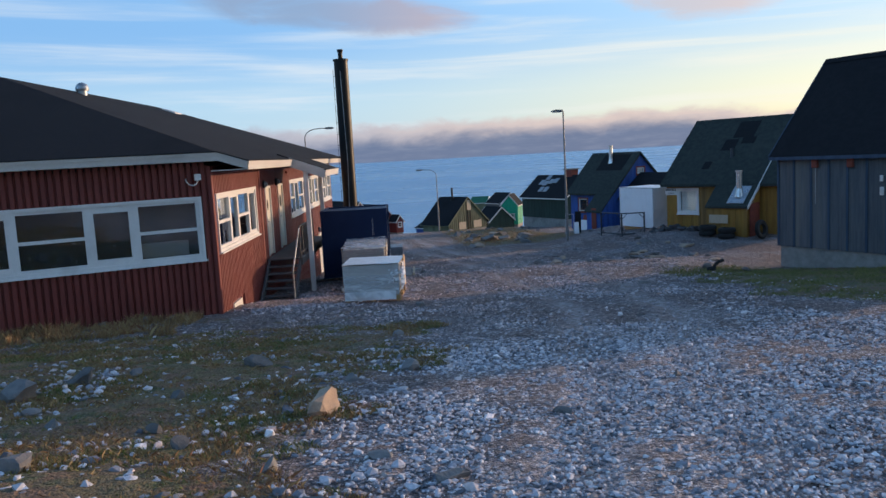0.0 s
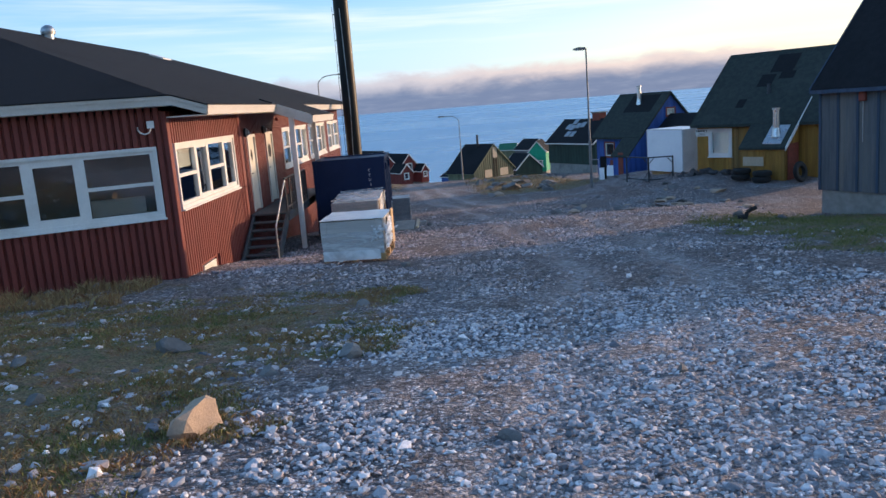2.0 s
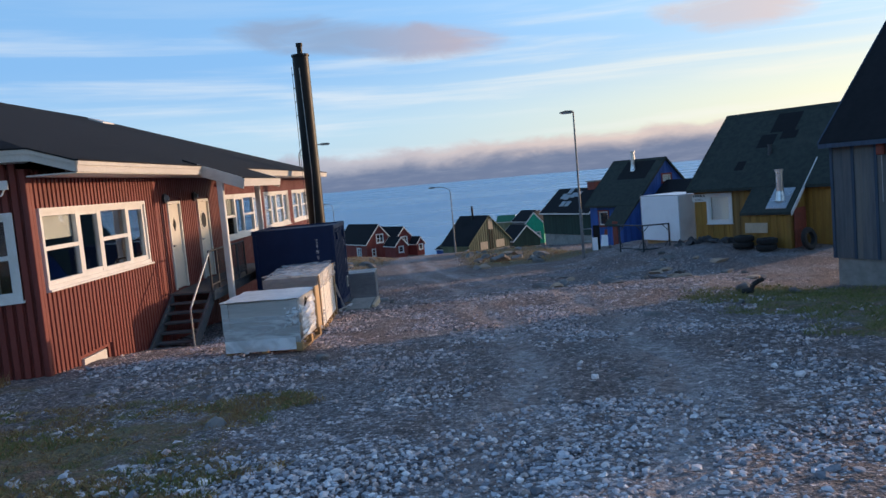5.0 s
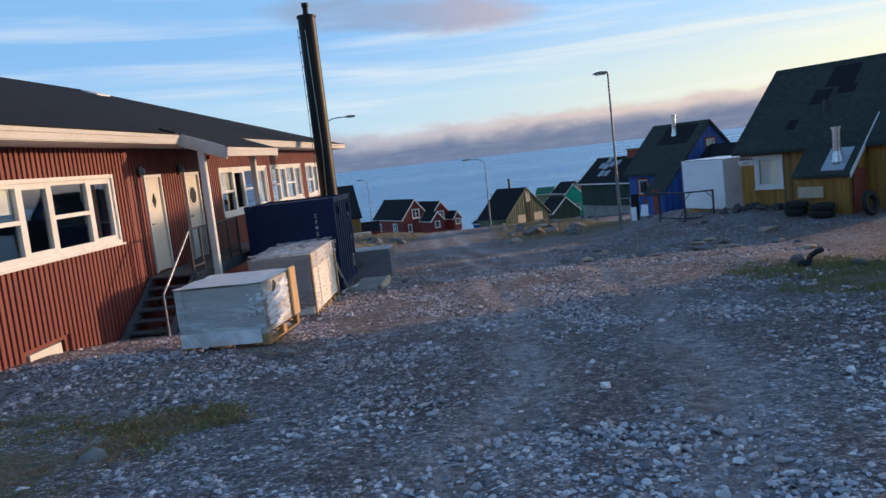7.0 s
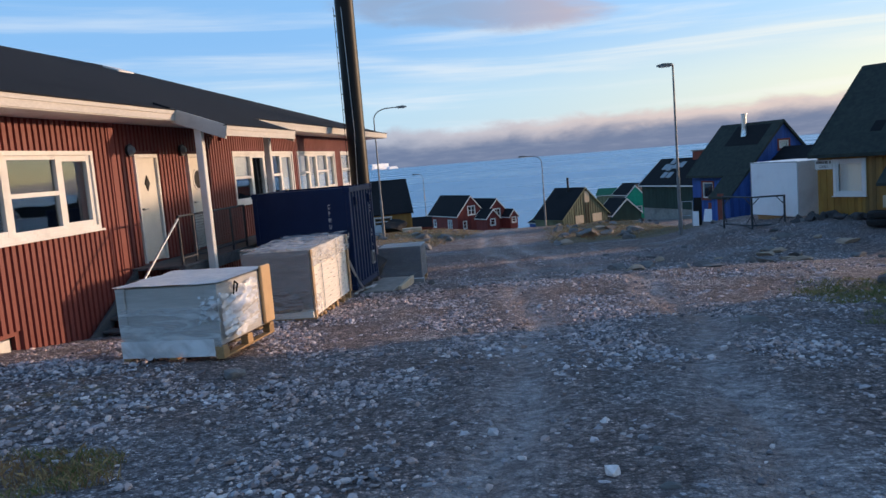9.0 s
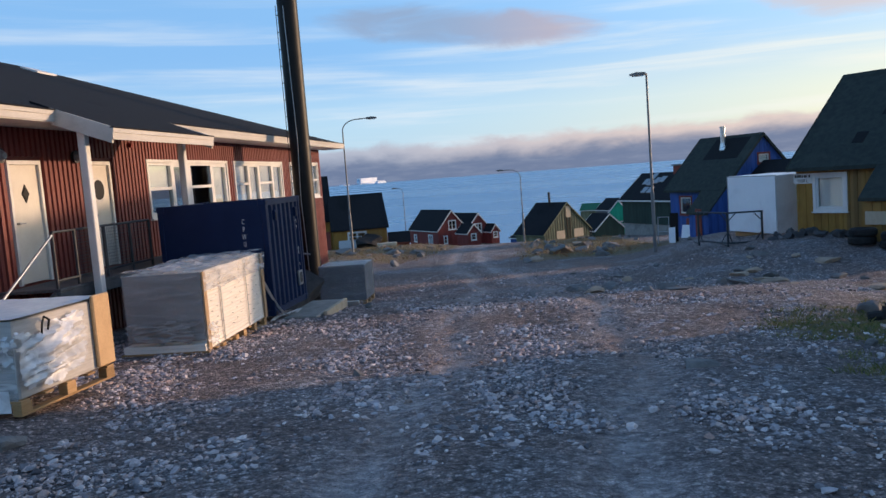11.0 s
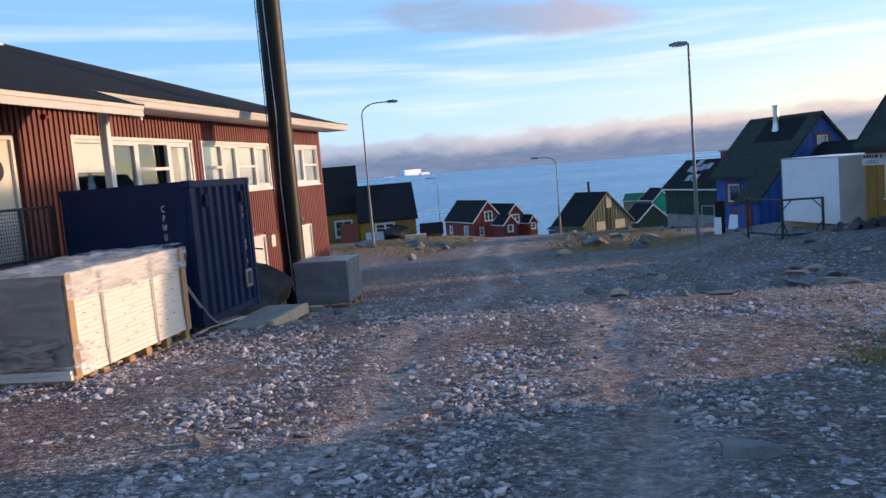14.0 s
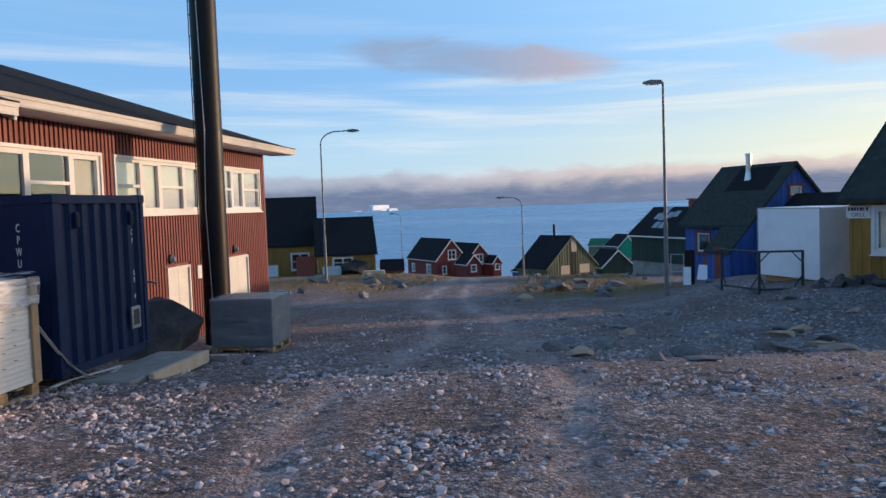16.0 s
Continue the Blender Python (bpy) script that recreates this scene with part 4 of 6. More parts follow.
class House:
    """A gabled house. Its frame: x along the eaves, y inwards from the front wall, z up; ridge, rot, half and rise give the roof's left ridge end."""
    def __init__(self, name, label, ridge, rot, half, rise, length, base, ov=0.3, gov=0.15, back=None):
        th = radians(rot)
        u, d = Vector((math.cos(th), math.sin(th), 0)), Vector((math.sin(th), -math.cos(th), 0))
        c = Vector(ridge) + gov * u + d * (half - ov)
        self.m = Matrix.Translation((c.x, c.y, base)) @ pose(0, 0, 0, 0, 0, rot)
        self.ob = thing(name, self.m, label, "house")
        self.L, self.half, self.slope, self.rz, self.ov, self.gov = length, half - ov, rise / half, ridge[2] - base, ov, gov
        self.wall_top = self.rz - self.slope * self.half - 0.10
        self.front = lambda s, q, z: (s, -q, z)
        self.rear = lambda s, q, z: (s, 2 * self.half + q, z)
        self.left = lambda s, q, z: (-q, s, z)
        self.right = lambda s, q, z: (self.L + q, s, z)

    def gable_top(self, s):
        return self.rz - 0.10 - self.slope * abs(s - self.half)

    def walls(self, mat, width=0.14, low=0.0, front=(), right=(), left=()):
        for put, s1, top, holes in ((self.front, self.L, lambda s: self.wall_top, front), (self.rear, self.L, lambda s: self.wall_top, ()), (self.left, 2 * self.half, self.gable_top, left), (self.right, 2 * self.half, self.gable_top, right)):
            mb = MB()
            if put in (self.left, self.right):
                boards(mb, 0.0, self.half, low, top, holes, put, width, 0.09)
                boards(mb, self.half, s1, low, top, holes, put, width, 0.09)
            else:
                boards(mb, 0.1, s1 - 0.1, low, top, holes, put, width, 0.09)
            tagged(part("wall", mb, mat, self.ob), kind="stuff")

    def plinth(self, h, mat=CONCRETE, deep=0.6):
        mb = MB()
        mb.box(0.05, 0.05, -deep, self.L - 0.05, 2 * self.half - 0.05, h, 0.02)
        part("foundation", mb, mat, self.ob, "rough concrete foundation")

    def roof(self, mat, t=0.10, trim=None, ext=None, trim_w=0.14):
        a, b, e = -self.gov, self.L + self.gov, self.half + self.ov
        z0 = self.rz - self.slope * e
        for sgn, y0 in ((1, -self.ov), (-1, 2 * self.half + self.ov)):
            mb = MB()
            y1 = self.half
            lowz, topz = z0, self.rz
            q = [(a, y0, lowz), (b, y0, lowz), (b, y1, topz), (a, y1, topz)]
            q = q if sgn > 0 else [q[1], q[0], q[3], q[2]]
            mb.hexa([(x, y, z - t) for x, y, z in q], q)
            rf = part("roof", mb, mat, self.ob)
            if trim:
                for x in (a, b):
                    tb = MB()
                    x0, x1 = (x - 0.035, x) if x == a else (x, x + 0.035)
                    p = [(x0, y0, lowz - trim_w), (x1, y0, lowz - trim_w), (x1, y1, topz - trim_w), (x0, y1, topz - trim_w)]
                    p = p if sgn > 0 else [p[1], p[0], p[3], p[2]]
                    tb.hexa(p, [(X, Y, Z + trim_w + 0.03) for X, Y, Z in p])
                    part("bargeboard", tb, trim, rf)
                tb = MB()
                tb.box(a, y0 - (0.03 if sgn > 0 else 0), lowz - 0.13, b, y0 + (0 if sgn > 0 else 0.03), lowz - 0.02)
                part("eaves_board", tb, trim, rf)
        mb = MB()
        mb.hexa([(a, self.half - 0.16, self.rz - 0.13), (b, self.half - 0.16, self.rz - 0.13), (b, self.half + 0.16, self.rz - 0.13), (a, self.half + 0.16, self.rz - 0.13)],
                [(a, self.half - 0.02, self.rz + 0.03), (b, self.half - 0.02, self.rz + 0.03), (b, self.half + 0.02, self.rz + 0.03), (a, self.half + 0.02, self.rz + 0.03)])
        part("ridge_cap", mb, mat, self.ob)

    def lean_to(self, x0, x1, out, wall_mat, roof_mat, trim=None, width=0.14):
        """The front slope carried on over a shed that stands out from the front wall."""
        zr = lambda y: self.rz - self.slope * (self.half - y)
        mb = MB()
        y0, y1 = -out - 0.12, -self.ov - 0.01
        q = [(x0 - 0.1, y0, zr(y0)), (x1 + 0.1, y0, zr(y0)), (x1 + 0.1, y1, zr(y1)), (x0 - 0.1, y1, zr(y1))]
        mb.hexa([(x, y, z - 0.1) for x, y, z in q], q)
        rf = part("lean_to_roof", mb, roof_mat, self.ob)
        if trim:
            tb = MB()
            p = [(x1 + 0.1, y0, zr(y0) - 0.14), (x1 + 0.14, y0, zr(y0) - 0.14), (x1 + 0.14, self.half * 0.25, zr(self.half * 0.25) - 0.14), (x1 + 0.1, self.half * 0.25, zr(self.half * 0.25) - 0.14)]
            tb.hexa(p, [(X, Y, Z + 0.17) for X, Y, Z in p])
            part("bargeboard", tb, trim, rf)
        top = lambda s: zr(-out) - 0.11
        mb = MB()
        boards(mb, x0, x1, -0.3, top, (), lambda s, q, z: (s, -out - q, z), width, 0.06)
        tagged(part("lean_to_wall", mb, wall_mat, self.ob), kind="stuff")
        for x, sg in ((x0, -1), (x1, 1)):
            mb = MB()
            boards(mb, 0.05, out - 0.07, -0.3, lambda s: zr(-s) - 0.11, (), lambda s, q, z: (x + sg * q, -s, z), width, 0.06)
            tagged(part("lean_to_wall", mb, wall_mat, self.ob), kind="stuff")

    def on_roof(self, x, y):
        return self.rz - self.slope * abs(self.half - y)

    def flue(self, x, y, h, r, mat, plate=False, name="flue"):
        z = self.on_roof(x, y)
        mb = MB()
        mb.cyl((x, y, z - 0.1), (x, y, z + 0.3), r * 1.6, r * 1.05, 16)
        mb.cyl((x, y, z + 0.2), (x, y, z + h), r, n=16)
        mb.cyl((x, y, z + h - 0.05), (x, y, z + h + 0.03), r * 1.25, n=16)
        fl = part(name, mb, mat, self.ob, "round metal flue", True)
        if plate:
            mb = MB()
            a, s = 0.42, self.slope
            p = [(x - a, y - a, self.on_roof(x, y - a)), (x + a, y - a, self.on_roof(x, y - a)), (x + a, y + a, self.on_roof(x, y + a)), (x - a, y + a, self.on_roof(x, y + a))]
            mb.hexa(p, [(X, Y, Z + 0.02) for X, Y, Z in p])
            part("flashing", mb, mat, fl, "bright sheet metal flashing")

    def patch(self, x0, x1, y0, y1, mat, t=0.012):
        mb = MB()
        p = [(x, y, self.on_roof(x, y)) for x, y in ((x0, y0), (x1, y0), (x1, y1), (x0, y1))]
        mb.hexa(p, [(X, Y, Z + t) for X, Y, Z in p])
        part("roof_patch", mb, mat, self.ob)


def yellow_house():
    base = -2.62
    h = House("yellow_house", "ochre board house with a weathered green felt roof", (15.62, 44.0, 2.97), -50.6, 3.63, 3.18, 6.3, base)
    win = (0.74, 1.74, -1.62 - base, -0.52 - base)
    h.plinth(0.06)
    h.walls(OCHRE, 0.13, front=[win])
    h.roof(FELT_GREEN, trim=FELT_GREEN)
    h.lean_to(3.1, 5.05, 1.3, OCHRE, FELT_GREEN, trim=WHITE)
    window(h.ob, h.front, *win, [(1, None)], trim=0.11, blind_glare=0.97)
    h.flue(4.45, -0.85, 1.12, 0.14, BRIGHT_STEEL, True)
    h.flue(3.0, 1.2, 0.35, 0.07, DARK_STEEL, name="soil_pipe")
    for x0, x1, y0, y1 in ((2.5, 3.6, 2.2, 3.1), (2.2, 2.9, 1.5, 2.1), (3.1, 3.8, 1.85, 2.2), (1.7, 2.1, 0.5, 0.9)):
        h.patch(x0, x1, y0, y1, FELT_PATCH)
    mb = MB()
    put_on(mb, h.front, -0.06, 0.62, 0.02, 0.05, -0.76 - base, -0.42 - base)
    sign = part("sign", mb, WHITE, h.ob, "white wooden sign with dark letters")
    lettering("GRILL", 0.15, Matrix.Translation(h.front(0.28, 0.052, -0.67 - base)) @ pose(0, 0, 0, 90, 0, 0), INK, sign)
    for i, w in enumerate((0.06, 0.07, 0.06, 0.05, 0.07, 0.03, 0.06)):
        mb = MB()
        put_on(mb, h.front, -0.01 + i * 0.085, -0.01 + i * 0.085 + w, 0.05, 0.053, -0.555 - base, -0.46 - base)
        part("bar", mb, INK, sign)
    # red door panel in the shed's side, loose board
    mb = MB()
    mb.box(5.10, -1.15, 0.0, 5.14, -0.25, 1.55, 0.01)
    part("shed_door", mb, RUST, h.ob, "rust red shed door")
    mb = MB()
    mb.box(3.2, -1.40, 0.62, 4.15, -1.375, 1.02)
    part("panel", mb, PLY, h.ob, "bare yellowish board")
    return h


def tyre(m, r=0.38, w=0.24):
    ob = thing("tyre", m, "worn black rubber tyre lying by the yellow house", "tyre", "tyres by the shed")
    mb = MB()
    n, prof = 28, [(r * 0.58, 0.02), (r * 0.72, 0.0), (r * 0.92, 0.01), (r, 0.05), (r, w - 0.05), (r * 0.92, w - 0.01), (r * 0.72, w), (r * 0.58, w - 0.02)]
    pts = [(p * math.cos(2 * math.pi * i / n), p * math.sin(2 * math.pi * i / n), z) for i in range(n) for p, z in prof]
    k = len(prof)
    mb.add(pts, [(i * k + j, ((i + 1) % n) * k + j, ((i + 1) % n) * k + (j + 1) % k, i * k + (j + 1) % k) for i in range(n) for j in range(k)])
    part("casing", mb, RUBBER, ob, "", True)
    mb = MB()
    for i in range(n):
        a = 2 * math.pi * i / n
        mb.m = pose(0, 0, 0, 0, 0, math.degrees(a))
        mb.box(r - 0.012, -0.022, 0.05, r + 0.010, 0.022, w - 0.05)
    part("tread", mb, RUBBER, ob)
    return ob


def blue_house():
    base = -4.05
    h = House("blue_house", "blue board house with a dark green felt roof", (13.71, 61.0, 1.39), -64.0, 2.66, 2.78, 4.9, base)
    win = (1.0, 1.95, -2.70 - base, -1.80 - base)
    gwin = (2.1, 2.75, -0.12 - base, 0.30 - base)
    h.plinth(0.1)
    h.walls(BLUE, 0.15, front=[win], right=[gwin])
    h.roof(FELT_GREEN, trim=FELT_GREEN)
    h.lean_to(3.4, 5.0, 1.25, BLUE, FELT_GREEN)
    window(h.ob, h.front, *win, [(1, None)], trim=0.09, frame_mat=RUST, sash_mat=WHITE)
    window(h.ob, h.right, *gwin, [(1, None)], trim=0.09, frame_mat=RUST, blind_glare=0.97, sash_mat=WHITE)
    h.flue(2.6, 1.75, 1.15, 0.13, BRIGHT_STEEL)
    h.patch(1.5, 4.3, 1.2, 2.25, FELT_PATCH)
    mb = MB()
    mb.box(4.0, -1.31, 0.0, 4.5, -1.27, 1.75, 0.01)
    part("door", mb, RUST, h.ob, "rust red plank door")
    # lower wing at the gable end
    L0, L1, rz, hw = 4.97, 9.6, 4.02, 1.9
    for sg in (1, -1):
        mb = MB()
        y0 = h.half - sg * (hw + 0.2)
        q = [(L0, y0, rz - (hw + 0.2) * 0.8), (L1 + 0.15, y0, rz - (hw + 0.2) * 0.8), (L1 + 0.15, h.half, rz), (L0, h.half, rz)]
        q = q if sg > 0 else [q[1], q[0], q[3], q[2]]
        mb.hexa([(x, y, z - 0.1) for x, y, z in q], q)
        part("wing_roof", mb, FELT, h.ob)
        mb = MB()
        p = [(L1 + 0.15, y0, rz - (hw + 0.2) * 0.8 - 0.13), (L1 + 0.2, y0, rz - (hw + 0.2) * 0.8 - 0.13), (L1 + 0.2, h.half, rz - 0.13), (L1 + 0.15, h.half, rz - 0.13)]
        p = p if sg > 0 else [p[1], p[0], p[3], p[2]]
        mb.hexa(p, [(X, Y, Z + 0.16) for X, Y, Z in p])
        part("bargeboard", mb, WHITE, h.ob)
        mb = MB()
        boards(mb, L0 + 0.1, L1, -0.1, lambda s: rz - hw * 0.8 - 0.12, (), (lambda s, q, z: (s, h.half - hw - q, z)) if sg > 0 else (lambda s, q, z: (s, h.half + hw + q, z)), 0.15, 0.08)
        tagged(part("wing_wall", mb, BLUE, h.ob), kind="stuff")
    mb = MB()
    for a, b in ((h.half - hw, h.half), (h.half, h.half + hw)):
        boards(mb, a, b, -0.1, lambda s: rz - 0.12 - 0.8 * abs(s - h.half), (), lambda s, q, z: (L1 + q, s, z), 0.15, 0.08)
    tagged(part("wing_wall", mb, BLUE, h.ob), kind="stuff")


def grey_shed():
    base = -1.62
    h = House("weathered_wooden_house", "weathered grey board house on a concrete foundation", (14.35, 28.0, 4.41), -63.0, 2.92, 3.12, 8.6, base, ov=0.22)
    h.plinth(0.0, deep=1.2)
    low = -0.02
    for put, s1, top, nm in ((h.front, h.L, lambda s: h.wall_top, "f"), (h.rear, h.L, lambda s: h.wall_top, "b"), (h.left, 2 * h.half, h.gable_top, "l"), (h.right, 2 * h.half, h.gable_top, "r")):
        n = round(s1 / 0.6)
        w = s1 / n
        for i in range(n):
            mb = MB()
            a, b = i * w + 0.004, (i + 1) * w - 0.004
            if a < h.half < b and nm in "lr":
                boards(mb, a, h.half, low, top, (), put, h.half - a, 0.08), boards(mb, h.half, b, low, top, (), put, b - h.half, 0.08)
            else:
                boards(mb, a, b, low, top, (), put, b - a, 0.08)
            part("panel", mb, WOOD_GREY, h.ob)
        for i in range(n + 1):
            s = min(max(i * w, 0.03), s1 - 0.03)
            mb = MB()
            boards(mb, s - 0.035, s + 0.035, low, top, (), lambda s, q, z: put(s, q + 0.03, z), 0.07, 0.03, 0.0, 0.0)
            part("batten", mb, WOOD_BLUE, h.ob)
    h.roof(FELT, trim=WOOD_BLUE, trim_w=0.10)
    for s in (1.42, 2.6):
        mb = MB()
        mb.m = h.m.inverted() @ h.m
        mb.box(s - 0.10, -0.14, 2.52, s + 0.10, -0.035, 2.86, 0.02)
        part("vent_box", mb, RUST, h.ob, "small wooden box under the eaves")
    mb = MB()
    mb.cyl((1.42, -0.06, 1.4), (1.42, -0.06, 2.52), 0.012)
    part("conduit", mb, STEEL, h.ob)
    mb = MB()
    mb.box(3.5, -0.08, 1.7, 3.62, -0.035, 1.95, 0.01)
    mb.box(3.5, -0.08, 2.1, 3.60, -0.035, 2.28, 0.01)
    part("number_plate", mb, WHITE, h.ob, "small pale plates")


def dark_green_house():
    base = -5.5
    h = House("dark_green_house", "dark green house with skylights in a black roof", (13.31, 86.0, -0.80), -62.0, 2.6, 2.15, 7.5, base)
    h.plinth(0.5)
    h.walls(DARK_GREEN, 0.2, low=0.5)
    h.roof(FELT, trim=WHITE)
    mb = MB()
    for i, (x, y) in enumerate(((1.4, 1.2), (2.1, 1.1), (2.8, 1.3), (2.2, 0.4), (3.0, 0.4), (3.5, 1.4), (1.9, 1.75))):
        mb = MB()
        p = [(X, Y, h.on_roof(X, Y)) for X, Y in ((x, y), (x + 0.62, y), (x + 0.62, y + 0.5), (x, y + 0.5))]
        mb.hexa(p, [(X, Y, Z + 0.05) for X, Y, Z in p])
        part("skylight", mb, STEEL, h.ob, "pale metal roof sheet")
    mb = MB()
    mb.box(4.6, 2.1, h.rz - 0.6, 5.7, 3.0, h.rz + 0.55, 0.04)
    part("chimney", mb, RUST, h.ob, "square brick chimney")
    mb = MB()
    mb.box(4.5, 2.0, h.rz + 0.55, 5.8, 3.1, h.rz + 0.66, 0.02)
    part("chimney_cap", mb, CONCRETE, h.ob)


def gable_cottage():
    base = -8.4
    h = House("weathered_green_house", "weathered green board house with boarded windows", (3.51, 113.59, -3.96), -45.9, 4.18, 3.59, 5.0, base)
    pl = [(2.0, 3.4, 0.1, 1.1), (3.75, 4.55, 2.6, 4.0), (5.0, 6.6, 0.1, 1.1)]
    h.plinth(0.0)
    h.walls(GREY_GREEN, 0.42)
    h.roof(FELT, trim=GREY_GREEN)
    for a, b, c, d in pl:
        mb = MB()
        put_on(mb, h.right, a, b, 0.016, 0.05, c, d)
        part("shutter", mb, PLY, h.ob, "bare plywood over a window")
    mb = MB()
    for k in range(7):
        put_on(mb, h.right, 3.85, 4.35, 0.03, 0.09, 0.2 + k * 0.33, 0.28 + k * 0.33)
    put_on(mb, h.right, 3.78, 3.86, 0.03, 0.09, 0.0, 2.6), put_on(mb, h.right, 4.34, 4.42, 0.03, 0.09, 0.0, 2.6)
    part("ladder", mb, INK, h.ob, "dark ladder fixed to the gable")
    mb = MB()
    for k in range(20):
        s = 0.2 + k * 0.41
        put_on(mb, h.right, s, s + 0.07, 0.016, 0.045, 0.0, h.gable_top(s) - 0.15)
    part("batten", mb, INK, h.ob)
    h.flue(2.6, h.half - 0.4, 1.6, 0.14, BLACK)


def small_house(name, label, ridge, rot, half, rise, length, base, mat, roof_mat=FELT, trim=WHITE, front=(), right=(), fmat=WHITE, width=0.2):
    h = House(name, label, ridge, rot, half, rise, length, base, ov=0.2)
    h.plinth(0.0)
    h.walls(mat, width, front=[w[:4] for w in front], right=[w[:4] for w in right])
    h.roof(roof_mat, trim=trim, trim_w=0.2)
    for put, lst in ((h.front, front), (h.right, right)):
        for a, b, c, d, n in lst:
            window(h.ob, put, a, b, c, d, [(1, 0.5)] * n, trim=0.10, frame_mat=fmat)
    return h


def along(p, rot, s):
    return (p[0] + s * math.cos(radians(rot)), p[1] + s * math.sin(radians(rot)), p[2])


yellow = yellow_house()
blue_house()
grey_shed()
dark_green_house()
gable_cottage()
P = along((-8.68, 125.0, -4.6), -54.7, -9.4)
rh = small_house("red_house", "dark red board house with white trim", P, -54.7, 2.47, 2.84, 9.2, -9.75, RED_WOOD, front=((1.5, 2.3, 0.6, 1.6, 1), (6.2, 7.4, 0.3, 1.7, 2)), right=((1.8, 2.9, 2.4, 3.6, 2), (0.9, 1.4, 0.5, 1.5, 1)))
small_house("red_house", "dark red board house behind another, white trim", (-9.3, 133.7, -5.45), -54.7, 1.6, 1.75, 7.0, -9.9, RED_WOOD, right=((0.9, 1.9, 1.9, 2.9, 2),))
small_house("red_house", "small red board house with a white window", (-7.08, 123.45, -6.48), -54.7, 1.2, 1.3, 3.0, -9.6, RED_WOOD, right=((0.6, 1.3, 0.9, 1.7, 1),))
small_house("red_house", "small dark red board house with white trim", (-4.8, 129.9, -7.1), -54.7, 0.85, 1.1, 3.5, -9.9, RED_WOOD, right=((0.35, 0.95, 0.9, 1.6, 1),))
small_house("ochre_house", "ochre board house with a black felt roof", (-16.3, 88.0, -0.81), 17.0, 4.2, 3.08, 5.0, -6.0, OCHRE, trim=FELT, front=((1.4, 3.0, 1.0, 1.75, 2),), width=0.5)
small_house("ochre_house", "taller ochre house with a steep black roof", (-23.5, 89.6, 1.2), 17.0, 4.3, 4.3, 6.4, -6.0, OCHRE, trim=FELT, front=((4.2, 5.7, 0.7, 2.1, 2),), width=0.3)
small_house("bright_green_house", "small house with a bright green gable", (16.4, 132.7, -5.0), -107.0, 1.55, 1.75, 4.8, -9.8, BRIGHT_GREEN, right=((1.5, 2.1, 1.0, 1.7, 1),))
small_house("dark_roofed_house", "far house with a black roof", (11.2, 128.0, -6.6), -60.0, 2.6, 2.2, 4.0, -11.0, DARK_GREEN)
small_house("far_house", "far grey house with white trim", (15.0, 150.0, -5.6), -60.0, 2.4, 1.8, 4.5, -11.6, WOOD_GREY, right=((1.2, 1.9, 2.0, 2.8, 1),))
small_house("far_house", "far house with a green roof", (11.6, 165.0, -7.0), -20.0, 1.8, 1.2, 3.4, -12.8, GREY_GREEN, roof_mat=DULL_GREEN)
small_house("blue_shed", "low blue shed with a flat felt roof", (1.0, 118.0, -7.6), -50.0, 1.8, 0.8, 4.0, -10.2, BLUE)
small_house("red_shed", "low rust red shed", (-13.2, 101.0, -5.55), 10.0, 1.4, 1.1, 2.2, -8.2, RED_WOOD, trim=RUST)

# tyres and clutter by the yellow house
for x, y, k in ((3.35, -1.85, 2), (4.35, -1.9, 2)):
    for i in range(k):
        p = yellow.m @ Vector((x, y, 0))
        g = float(land(p.x, p.y))
        tyre(Matrix.Translation((p.x + 0.03 * i, p.y, g + 0.01 + 0.245 * i)))
p = yellow.m @ Vector((5.55, -1.1, 0))
tyre(Matrix.Translation((p.x, p.y, float(land(p.x, p.y)) + 0.42)) @ pose(0, 0, 0, 82, 0, 35), 0.43, 0.2)

# white insulated box beside the yellow house
box = thing("insulated_box", Matrix.Translation((11.85, 46.35, -2.80)) @ pose(0, 0, 0, 0, 0, -66), "large white insulated panel box on skids", "container")
mb = MB()
mb.box(0.0, 0.0, 0.12, 2.86, 2.2, 2.33, 0.02)
part("body", mb, PANEL_WHITE, box)
for y in (0.25, 1.0, 1.8):
    mb = MB()
    mb.box(0.05, y, -0.1, 2.8, y + 0.12, 0.118, 0.01)
    part("skid", mb, PINE, box)
mb = MB()
for s in (0.0, 2.825):
    mb.box(s, -0.012, 0.12, s + 0.035, 0.0, 2.33)
mb.box(0.035, -0.012, 2.295, 2.825, 0.0, 2.33)
part("edge_trim", mb, STEEL, box)

